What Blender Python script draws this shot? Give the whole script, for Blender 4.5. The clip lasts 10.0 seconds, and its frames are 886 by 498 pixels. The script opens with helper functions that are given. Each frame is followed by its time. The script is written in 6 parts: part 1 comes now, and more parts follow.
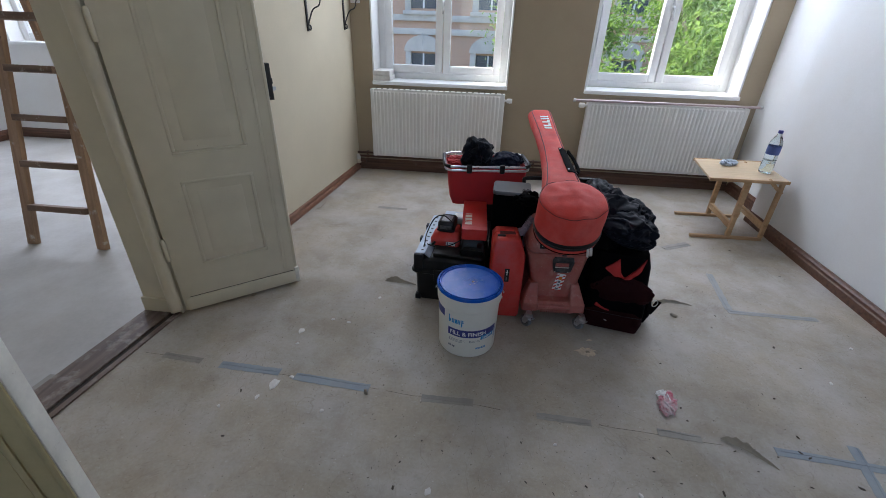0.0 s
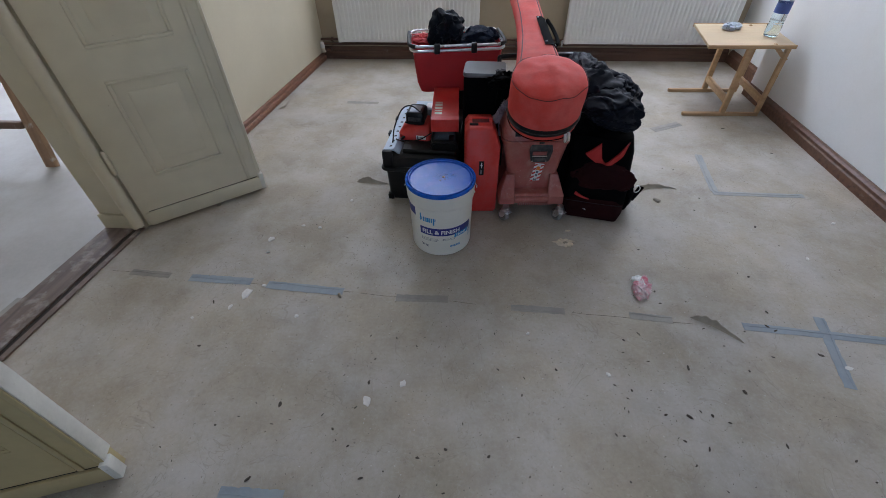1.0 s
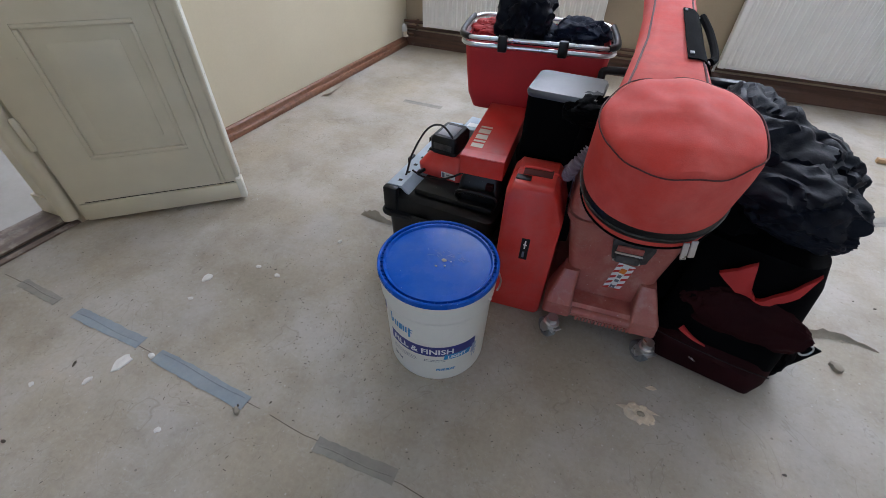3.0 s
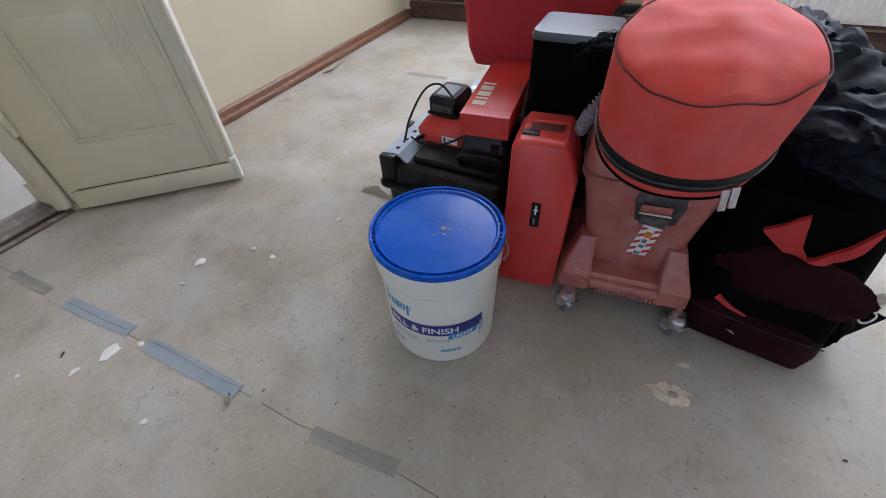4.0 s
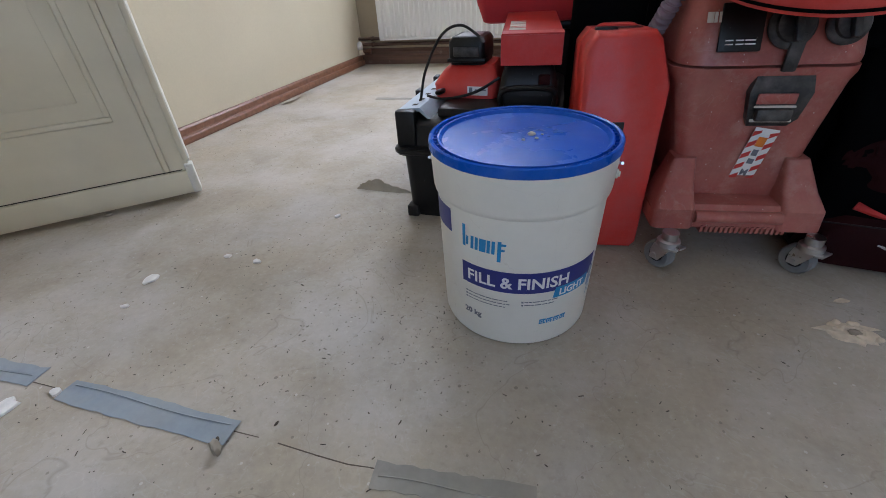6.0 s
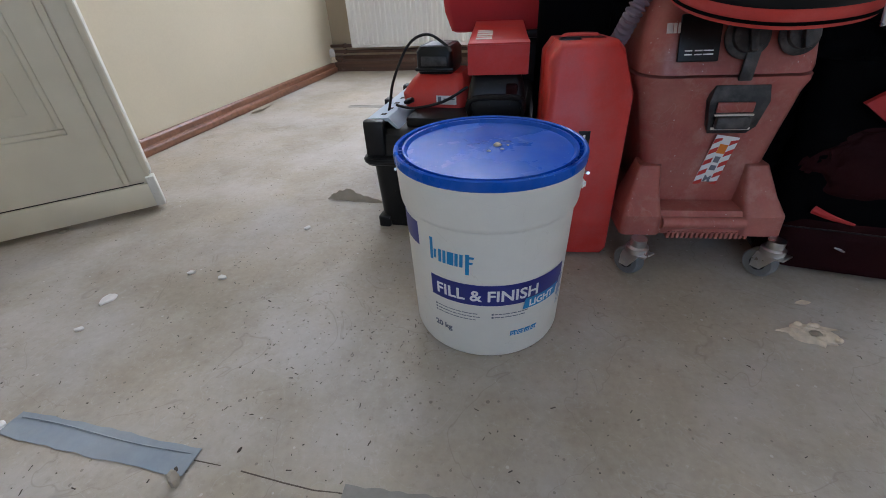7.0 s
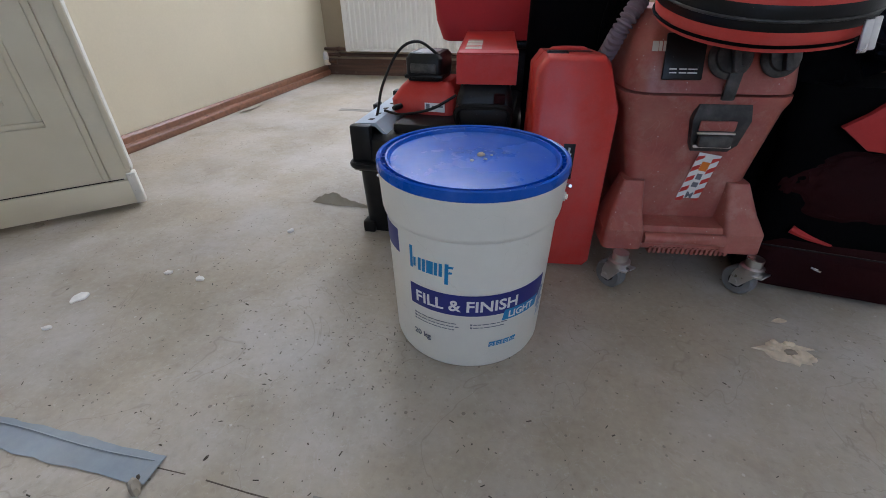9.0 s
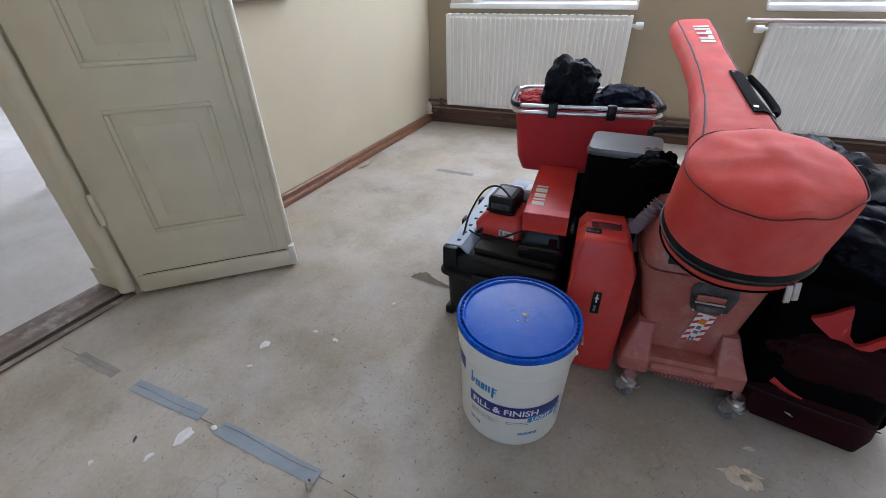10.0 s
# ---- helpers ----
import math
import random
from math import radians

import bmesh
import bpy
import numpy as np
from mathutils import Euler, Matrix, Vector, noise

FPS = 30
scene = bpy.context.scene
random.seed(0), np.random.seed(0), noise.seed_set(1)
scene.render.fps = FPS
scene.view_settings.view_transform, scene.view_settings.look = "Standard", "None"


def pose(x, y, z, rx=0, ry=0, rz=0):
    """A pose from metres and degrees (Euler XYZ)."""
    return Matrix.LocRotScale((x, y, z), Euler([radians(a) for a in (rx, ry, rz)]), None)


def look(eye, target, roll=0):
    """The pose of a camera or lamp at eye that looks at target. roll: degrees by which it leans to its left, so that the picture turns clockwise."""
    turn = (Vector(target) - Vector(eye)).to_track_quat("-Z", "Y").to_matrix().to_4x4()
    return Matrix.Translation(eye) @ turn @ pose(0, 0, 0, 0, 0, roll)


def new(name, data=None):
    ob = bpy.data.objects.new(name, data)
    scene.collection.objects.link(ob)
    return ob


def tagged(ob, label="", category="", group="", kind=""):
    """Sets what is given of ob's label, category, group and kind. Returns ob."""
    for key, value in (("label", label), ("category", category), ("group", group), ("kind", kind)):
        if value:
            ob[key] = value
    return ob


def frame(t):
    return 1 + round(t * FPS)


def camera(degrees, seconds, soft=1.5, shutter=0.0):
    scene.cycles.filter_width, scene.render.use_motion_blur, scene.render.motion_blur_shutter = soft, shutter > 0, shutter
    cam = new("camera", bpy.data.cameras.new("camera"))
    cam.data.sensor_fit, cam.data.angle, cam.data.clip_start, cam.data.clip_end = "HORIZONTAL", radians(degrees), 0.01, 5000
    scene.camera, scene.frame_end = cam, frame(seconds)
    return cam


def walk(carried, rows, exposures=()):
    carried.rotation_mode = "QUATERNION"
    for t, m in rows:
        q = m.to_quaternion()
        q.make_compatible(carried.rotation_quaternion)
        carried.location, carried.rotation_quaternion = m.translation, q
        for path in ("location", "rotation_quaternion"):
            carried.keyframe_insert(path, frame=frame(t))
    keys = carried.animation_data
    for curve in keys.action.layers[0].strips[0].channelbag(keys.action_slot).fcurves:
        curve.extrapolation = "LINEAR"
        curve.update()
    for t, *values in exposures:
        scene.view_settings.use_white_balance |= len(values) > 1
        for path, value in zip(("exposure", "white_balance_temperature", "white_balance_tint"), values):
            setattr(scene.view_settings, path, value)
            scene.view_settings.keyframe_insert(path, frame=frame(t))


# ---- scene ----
cam = camera(93.2, 10.0, 0.9)
PATH = [
    (0, (0.179, 0.598, 1.306), (0.01, 2.342, 0.341), 1.8),
    (0.5, (0.204, 0.628, 1.256), (0.065, 2.181, 0.003), 1.5),
    (1, (0.275, 0.68, 1.243), (0.156, 2.151, -0.108), -1.1),
    (1.5, (0.421, 0.828, 1.232), (0.157, 2.275, -0.124), -3.2),
    (2, (0.428, 1.094, 1.16), (0.072, 2.55, -0.164), -5.2),
    (2.5, (0.348, 1.325, 1.058), (-0.035, 2.763, -0.278), 1.8),
    (2.7, (0.368, 1.39, 1.033), (-0.089, 2.8, -0.31), 2.9),
    (3.8, (0.453, 1.531, 0.916), (-0.132, 2.844, -0.474), -1.6),
    (4, (0.429, 1.522, 0.893), (-0.152, 2.83, -0.504), -3.1),
    (4.5, (0.315, 1.489, 0.642), (-0.309, 2.955, -0.566), -2.1),
    (5, (0.252, 1.488, 0.54), (-0.333, 3.012, -0.616), -5.4),
    (5.2, (0.224, 1.478, 0.539), (-0.317, 3.025, -0.607), -4.9),
    (6.5, (0.168, 1.499, 0.522), (-0.166, 3.137, -0.576), -3.4),
    (7, (0.187, 1.507, 0.531), (-0.112, 3.154, -0.564), -2.9),
    (7.5, (0.192, 1.511, 0.533), (-0.1, 3.165, -0.553), -2.5),
    (8, (0.196, 1.517, 0.533), (-0.082, 3.176, -0.55), -1.7),
    (8.5, (0.199, 1.516, 0.53), (-0.064, 3.18, -0.548), -1.0),
    (9, (0.2, 1.516, 0.531), (-0.053, 3.185, -0.541), -0.2),
    (9.5, (0.208, 1.474, 0.584), (-0.128, 3.122, -0.497), 3.0),
    (9.7, (0.227, 1.432, 0.718), (-0.249, 3.039, -0.373), 2.3),
    (10, (0.258, 1.384, 0.973), (-0.354, 2.939, -0.125), -1.1),
]
walk(cam, [(t, look(eye, target, roll)) for t, eye, target, roll in PATH], [(0.0, 1.28, 5980, 12), (0.5, 1.41, 5980, 12), (1.5, 1.53, 6030, 12), (2.5, 1.72, 6080, 12), (4.0, 2.16, 6120, 13), (6.5, 2.09, 6120, 13), (9.3, 2.09, 6120, 13), (10.0, 1.99, 6070, 13)])

# ---- daylight ----
SUN_EL, SUN_H = radians(60), Vector((0.94, -0.34, 0)).normalized()
world = bpy.data.worlds.new("world")
scene.world = world
world.use_nodes = True
wn = world.node_tree.nodes
sky = wn.new("ShaderNodeTexSky")
sky.sky_type, sky.sun_disc, sky.sun_elevation = "NISHITA", False, SUN_EL
sky.sun_rotation = math.atan2(-SUN_H.x, -SUN_H.y)
world.node_tree.links.new(sky.outputs[0], wn["Background"].inputs[0])
wn["Background"].inputs[1].default_value = 0.15
sun = new("sun", bpy.data.lights.new("sun", "SUN"))
sun.data.energy, sun.data.angle, sun.data.color = 5.0, radians(0.5), (1.0, 0.95, 0.87)
sun.matrix_world = look(-(SUN_H * math.cos(SUN_EL)) * 10 + Vector((0, 0, 10 * math.sin(SUN_EL))), (0, 0, 0))


def window_light(name, x0, x1, y, z0, z1, watts, tilt=-65):
    """Sky light that comes in through the upper part of a window's opening."""
    lamp = new(name, bpy.data.lights.new(name, "AREA"))
    lamp.data.shape, lamp.data.size, lamp.data.size_y = "RECTANGLE", x1 - x0, z1 - z0
    lamp.data.energy, lamp.data.color = watts, (0.83, 0.89, 1.0)
    lamp.matrix_world = pose((x0 + x1) / 2, y, (z0 + z1) / 2, tilt, 0, 0)
    return lamp


window_light("window_light_a", -0.75, 0.20, 4.60, 1.60, 2.50, 10.5)
window_light("window_light_b", 1.08, 2.10, 4.60, 1.60, 2.50, 13.5)
window_light("window_light_c", -4.5, -2.6, 4.92, 1.40, 2.60, 24)
# fill lamp in the added south opening, brightens the camera-facing sides
window_light("south_fill_light", -0.6, 1.4, -1.80, 1.0, 2.45, 1.5, 65)

# ---- materials ----


def mat(name, base, rough=0.6, metal=0.0, var=0.12, scale=6.0, bump=0.15, fine=90.0, dust=None, dust_amount=0.0, dust_scale=4.0, coat=0.0, spec=0.5, island=0.0):
    """A surface with broad stains, fine grain, relief and, where given, a layer of dust or wear."""
    m = bpy.data.materials.new(name)
    m.use_nodes = True
    nt = m.node_tree
    n, ln = nt.nodes, nt.links
    b = n["Principled BSDF"]
    b.inputs["Metallic"].default_value = metal
    b.inputs["Coat Weight"].default_value = coat
    b.inputs["Specular IOR Level"].default_value = spec
    tc = n.new("ShaderNodeTexCoord")
    big, small = n.new("ShaderNodeTexNoise"), n.new("ShaderNodeTexNoise")
    for t, s, d in ((big, scale, 6), (small, fine, 4)):
        t.inputs["Scale"].default_value, t.inputs["Detail"].default_value = s, d
        t.inputs["Roughness"].default_value = 0.6
        ln.new(tc.outputs["Object"], t.inputs["Vector"])
    add = n.new("ShaderNodeMath")
    add.operation = "MULTIPLY_ADD"
    add.inputs[1].default_value = 0.35
    ln.new(small.outputs["Fac"], add.inputs[0])
    ln.new(big.outputs["Fac"], add.inputs[2])
    ramp = n.new("ShaderNodeMapRange")
    ramp.inputs["From Min"].default_value, ramp.inputs["From Max"].default_value = 0.42, 0.95
    ramp.inputs["To Min"].default_value, ramp.inputs["To Max"].default_value = 1 - var * 1.6, 1 + var
    ln.new(add.outputs[0], ramp.inputs["Value"])
    mul = n.new("ShaderNodeMix")
    mul.data_type, mul.blend_type = "RGBA", "MULTIPLY"
    mul.inputs["Factor"].default_value = 1.0
    mul.inputs["A"].default_value = (*base, 1)
    ln.new(ramp.outputs[0], mul.inputs["B"])
    col = mul.outputs["Result"]
    if island:
        oi, hsv = n.new("ShaderNodeObjectInfo"), n.new("ShaderNodeHueSaturation")
        mr = n.new("ShaderNodeMapRange")
        mr.inputs["To Min"].default_value, mr.inputs["To Max"].default_value = 1 - island, 1 + island
        ln.new(oi.outputs["Random"], mr.inputs["Value"])
        ln.new(mr.outputs[0], hsv.inputs["Value"])
        ln.new(col, hsv.inputs["Color"])
        col = hsv.outputs["Color"]
    rough_out = None
    if dust:
        dn, dr, mx = n.new("ShaderNodeTexNoise"), n.new("ShaderNodeMapRange"), n.new("ShaderNodeMix")
        dn.inputs["Scale"].default_value, dn.inputs["Detail"].default_value, dn.inputs["Roughness"].default_value = dust_scale, 9, 0.65
        ln.new(tc.outputs["Object"], dn.inputs["Vector"])
        dr.inputs["From Min"].default_value, dr.inputs["From Max"].default_value = 0.42, 0.68
        dr.inputs["To Max"].default_value = dust_amount
        ln.new(dn.outputs["Fac"], dr.inputs["Value"])
        mx.data_type = "RGBA"
        mx.inputs["B"].default_value = (*dust, 1)
        ln.new(dr.outputs[0], mx.inputs["Factor"])
        ln.new(col, mx.inputs["A"])
        col = mx.outputs["Result"]
    ln.new(col, b.inputs["Base Color"])
    rr = n.new("ShaderNodeMapRange")
    rr.inputs["To Min"].default_value, rr.inputs["To Max"].default_value = max(0.03, rough - 0.12), min(1.0, rough + 0.12)
    ln.new(big.outputs["Fac"], rr.inputs["Value"])
    ln.new(rr.outputs[0], b.inputs["Roughness"])
    if bump:
        bp = n.new("ShaderNodeBump")
        bp.inputs["Strength"].default_value, bp.inputs["Distance"].default_value = bump, 0.004
        ln.new(add.outputs[0], bp.inputs["Height"])
        ln.new(bp.outputs["Normal"], b.inputs["Normal"])
    return m


def wood(name, base, dark, scale=3.0, axis=0, rough=0.55, stretch=12.0):
    """Timber with grain along one axis."""
    m = mat(name, base, rough, var=0.15, scale=scale)
    n, ln = m.node_tree.nodes, m.node_tree.links
    tc = [x for x in n if x.type == "TEX_COORD"][0]
    mp, ns, mx = n.new("ShaderNodeMapping"), n.new("ShaderNodeTexNoise"), n.new("ShaderNodeMix")
    sc = [stretch * 4] * 3
    sc[axis] = 2.0
    mp.inputs["Scale"].default_value = sc
    ns.inputs["Detail"].default_value, ns.inputs["Scale"].default_value = 5, 1.0
    mx.data_type = "RGBA"
    mx.inputs["B"].default_value = (*dark, 1)
    b = n["Principled BSDF"]
    old = b.inputs["Base Color"].links[0].from_socket
    ln.new(tc.outputs["Object"], mp.inputs["Vector"])
    ln.new(mp.outputs[0], ns.inputs["Vector"])
    mr = n.new("ShaderNodeMapRange")
    mr.inputs["From Min"].default_value, mr.inputs["From Max"].default_value, mr.inputs["To Max"].default_value = 0.45, 0.75, 0.8
    ln.new(ns.outputs["Fac"], mr.inputs["Value"])
    ln.new(mr.outputs[0], mx.inputs["Factor"])
    ln.new(old, mx.inputs["A"])
    ln.new(mx.outputs["Result"], b.inputs["Base Color"])
    return m


def glass(name, tint=(1, 1, 1), rough=0.0, ior=1.45):
    m = bpy.data.materials.new(name)
    m.use_nodes = True
    b = m.node_tree.nodes["Principled BSDF"]
    b.inputs["Base Color"].default_value = (*tint, 1)
    b.inputs["Transmission Weight"].default_value, b.inputs["Roughness"].default_value, b.inputs["IOR"].default_value = 1.0, rough, ior
    return m


M_FLOOR = mat("dusty_floor_board", (0.405, 0.350, 0.270), 0.6, var=0.2, scale=2.2, bump=0.18, fine=85, dust=(0.53, 0.512, 0.49), dust_amount=0.62, dust_scale=3.4, spec=0.45)


def over(m, colour, factor):
    """Lays a colour over a material's own, by the factor that a socket gives."""
    n, ln = m.node_tree.nodes, m.node_tree.links
    b = n["Principled BSDF"]
    mx = n.new("ShaderNodeMix")
    mx.data_type = "RGBA"
    mx.inputs["B"].default_value = (*colour, 1)
    ln.new(b.inputs["Base Color"].links[0].from_socket, mx.inputs["A"])
    ln.new(factor, mx.inputs["Factor"])
    ln.new(mx.outputs["Result"], b.inputs["Base Color"])


def specks(m, colour, scale, size, share, amount):
    """Small spots, in some of the cells only."""
    n, ln = m.node_tree.nodes, m.node_tree.links
    tc = [x for x in n if x.type == "TEX_COORD"][0]
    vo, wn_, lt, gt, mu, am = (n.new(t) for t in ("ShaderNodeTexVoronoi", "ShaderNodeSeparateColor", "ShaderNodeMath", "ShaderNodeMath", "ShaderNodeMath", "ShaderNodeMath"))
    vo.inputs["Scale"].default_value = scale
    ln.new(tc.outputs["Object"], vo.inputs["Vector"])
    ln.new(vo.outputs["Color"], wn_.inputs[0])
    lt.operation, lt.inputs[1].default_value = "LESS_THAN", size
    gt.operation, gt.inputs[1].default_value = "LESS_THAN", share
    mu.operation, am.operation, am.inputs[1].default_value = "MULTIPLY", "MULTIPLY", amount
    ln.new(vo.outputs["Distance"], lt.inputs[0])
    ln.new(wn_.outputs[0], gt.inputs[0])
    ln.new(lt.outputs[0], mu.inputs[0])
    ln.new(gt.outputs[0], mu.inputs[1])
    ln.new(mu.outputs[0], am.inputs[0])
    over(m, colour, am.outputs[0])


def veins(m, colour, scale, width, amount, distortion=1.5):
    """Thin wandering marks: scratches, dried drips, hairlines."""
    n, ln = m.node_tree.nodes, m.node_tree.links
    tc = [x for x in n if x.type == "TEX_COORD"][0]
    ns, sb, ab, mr = (n.new(t) for t in ("ShaderNodeTexNoise", "ShaderNodeMath", "ShaderNodeMath", "ShaderNodeMapRange"))
    ns.inputs["Scale"].default_value, ns.inputs["Detail"].default_value, ns.inputs["Distortion"].default_value = scale, 4, distortion
    ln.new(tc.outputs["Object"], ns.inputs["Vector"])
    sb.operation, sb.inputs[1].default_value, ab.operation = "SUBTRACT", 0.5, "ABSOLUTE"
    ln.new(ns.outputs["Fac"], sb.inputs[0])
    ln.new(sb.outputs[0], ab.inputs[0])
    mr.inputs["From Min"].default_value, mr.inputs["From Max"].default_value = 0.0, width
    mr.inputs["To Min"].default_value, mr.inputs["To Max"].default_value = amount, 0.0
    ln.new(ab.outputs[0], mr.inputs["Value"])
    over(m, colour, mr.outputs[0])


def patches(m, colour, scale, low, high, amount):
    """Larger blotches."""
    n, ln = m.node_tree.nodes, m.node_tree.links
    tc = [x for x in n if x.type == "TEX_COORD"][0]
    ns, mr = n.new("ShaderNodeTexNoise"), n.new("ShaderNodeMapRange")
    ns.inputs["Scale"].default_value, ns.inputs["Detail"].default_value, ns.inputs["Roughness"].default_value = scale, 8, 0.7
    ln.new(tc.outputs["Object"], ns.inputs["Vector"])
    mr.inputs["From Min"].default_value, mr.inputs["From Max"].default_value, mr.inputs["To Max"].default_value = low, high, amount
    ln.new(ns.outputs["Fac"], mr.inputs["Value"])
    over(m, colour, mr.outputs[0])


patches(M_FLOOR, (0.20, 0.165, 0.12), 5.0, 0.56, 0.78, 0.45)
patches(M_FLOOR, (0.13, 0.115, 0.095), 11.0, 0.60, 0.76, 0.32)
patches(M_FLOOR, (0.60, 0.59, 0.57), 24.0, 0.60, 0.78, 0.3)
patches(M_FLOOR, (0.24, 0.20, 0.15), 75.0, 0.55, 0.72, 0.4)
patches(M_FLOOR, (0.62, 0.60, 0.56), 95.0, 0.58, 0.72, 0.35)
veins(M_FLOOR, (0.17, 0.14, 0.11), 3.1, 0.004, 0.3)
veins(M_FLOOR, (0.58, 0.57, 0.55), 6.0, 0.005, 0.15)
specks(M_FLOOR, (0.09, 0.075, 0.06), 70, 0.15, 0.18, 0.45)
specks(M_FLOOR, (0.64, 0.62, 0.58), 45, 0.10, 0.15, 0.5)
specks(M_FLOOR, (0.11, 0.09, 0.07), 24, 0.07, 0.14, 0.55)
M_FLOOR_N = mat("dusty_floor_next_room", (0.46, 0.44, 0.41), 0.6, var=0.12, scale=1.5, bump=0.1, fine=60, dust=(0.62, 0.62, 0.61), dust_amount=0.6, dust_scale=2.2)
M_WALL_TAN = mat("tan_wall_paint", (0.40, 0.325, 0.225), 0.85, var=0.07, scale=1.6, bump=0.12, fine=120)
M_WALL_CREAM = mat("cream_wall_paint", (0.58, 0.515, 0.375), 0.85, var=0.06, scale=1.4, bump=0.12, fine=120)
M_WALL_WHITE = mat("white_wall_paint", (0.80, 0.80, 0.79), 0.85, var=0.05, scale=1.2, bump=0.12, fine=110, dust=(0.72, 0.62, 0.50), dust_amount=0.22, dust_scale=1.3)
M_CEIL = mat("ceiling_paint", (0.84, 0.83, 0.81), 0.9, var=0.05, scale=1.0, bump=0.1)
M_DOOR = mat("old_cream_gloss_paint", (0.67, 0.61, 0.465), 0.42, var=0.06, scale=3.0, bump=0.10, fine=40, dust=(0.45, 0.40, 0.30), dust_amount=0.25, dust_scale=5)
# yellowed tone, darkened so the backlit leaf's shade sits in the colour
M_DOOR_OLD_SHADED = mat("yellowed_brown_shaded_door_paint", (0.47, 0.375, 0.19), 0.5, var=0.1, scale=3.0, bump=0.12, fine=40)
M_PIPING = mat("dark_red_piping", (0.09, 0.012, 0.012), 0.7, var=0.1, scale=20)
M_SEAM = mat("joint_dirt", (0.13, 0.105, 0.08), 0.9, bump=0)
M_DOOR_EDGE = mat("worn_door_edge_paint", (0.70, 0.68, 0.60), 0.5, var=0.12, scale=9, bump=0.2)
M_BASE = wood("reddish_brown_baseboard_wood", (0.155, 0.072, 0.042), (0.05, 0.025, 0.016), axis=1, rough=0.5)
M_BASE_W = wood("orange_brown_baseboard_wood", (0.235, 0.105, 0.058), (0.11, 0.048, 0.028), axis=1, rough=0.42)
M_BASE_X = wood("dark_brown_baseboard_wood", (0.12, 0.06, 0.038), (0.045, 0.024, 0.016), axis=0, rough=0.5)
M_THRESH = wood("worn_threshold_wood", (0.17, 0.115, 0.085), (0.06, 0.04, 0.03), axis=1, rough=0.6)
M_GAP = mat("dark_gap_dirt", (0.035, 0.026, 0.02), 0.9)
M_RAD = mat("white_radiator_enamel", (0.78, 0.77, 0.73), 0.35, var=0.03, scale=4, bump=0.03)
M_FRAME = mat("white_window_paint", (0.80, 0.80, 0.79), 0.4, var=0.04, scale=5, bump=0.05)
M_GLASS = glass("window_glass")
M_CHROME = mat("brushed_steel", (0.62, 0.62, 0.63), 0.3, metal=1.0, var=0.08, scale=30, bump=0.04)
M_BLACKMETAL = mat("black_iron", (0.02, 0.02, 0.02), 0.5, var=0.1, scale=20)
M_RED = mat("red_case_plastic", (0.60, 0.030, 0.020), 0.42, var=0.10, scale=9, bump=0.08, fine=240, dust=(0.55, 0.30, 0.27), dust_amount=0.16, dust_scale=12)
M_REDBAG = mat("red_canvas_fabric", (0.66, 0.046, 0.031), 0.75, var=0.12, scale=8, bump=0.22, fine=420, dust=(0.66, 0.26, 0.22), dust_amount=0.34, dust_scale=5)
M_BASKET = mat("red_basket_fabric", (0.46, 0.018, 0.022), 0.7, var=0.12, scale=9, bump=0.3, fine=300)
M_VAC = mat("dusty_red_vacuum_plastic", (0.40, 0.100, 0.078), 0.42, var=0.2, scale=7, bump=0.08, fine=200, dust=(0.46, 0.255, 0.20), dust_amount=0.5, dust_scale=5)
M_BLACK = mat("black_plastic", (0.005, 0.0053, 0.006), 0.4, var=0.2, scale=12, bump=0.08, fine=200, dust=(0.035, 0.035, 0.034), dust_amount=0.2, dust_scale=14, spec=0.3)
M_BLACKDUST = mat("dusty_black_plastic", (0.018, 0.018, 0.018), 0.5, var=0.2, scale=10, bump=0.08, dust=(0.25, 0.23, 0.21), dust_amount=0.4, dust_scale=20)
M_BLACKCLOTH = mat("black_nylon_fabric", (0.002, 0.002, 0.0024), 0.9, spec=0.06, var=0.2, scale=12, bump=0.35, fine=320)
M_NAVY = mat("navy_jacket_fabric", (0.004, 0.006, 0.012), 0.6, spec=0.14, var=0.2, scale=15, bump=0.4, fine=260)
M_DENIM = mat("dark_blue_cloth", (0.008, 0.013, 0.028), 0.8, spec=0.15, var=0.2, scale=14, bump=0.4, fine=280)
M_MAROON = mat("maroon_bag_fabric", (0.022, 0.003, 0.004), 0.75, spec=0.12, var=0.2, scale=12, bump=0.35, fine=300)
M_REDLINING = mat("bright_red_lining", (0.46, 0.022, 0.020), 0.7, var=0.12, scale=10, bump=0.25, fine=280)
M_GREY = mat("grey_lid_plastic", (0.30, 0.31, 0.33), 0.4, var=0.08, scale=8, bump=0.05)
M_DARKLID = mat("dark_grey_lid_plastic", (0.075, 0.078, 0.085), 0.3, var=0.15, scale=8, bump=0.05, dust=(0.16, 0.16, 0.16), dust_amount=0.3, dust_scale=6)
M_LILAC = mat("pale_lilac_plastic", (0.56, 0.50, 0.60), 0.45, var=0.1, scale=14, bump=0.1)
M_TRAY = mat("blue_grey_tray_metal", (0.42, 0.50, 0.58), 0.4, metal=0.1, var=0.1, scale=14, bump=0.05)
M_BUCKET = mat("white_bucket_plastic", (0.80, 0.775, 0.69), 0.38, var=0.03, scale=6, bump=0.03, dust=(0.62, 0.58, 0.50), dust_amount=0.14, dust_scale=8)
M_LID = mat("blue_lid_plastic", (0.002, 0.085, 0.48), 0.27, var=0.08, scale=8, bump=0.05, dust=(0.14, 0.26, 0.60), dust_amount=0.22, dust_scale=14, spec=0.12)
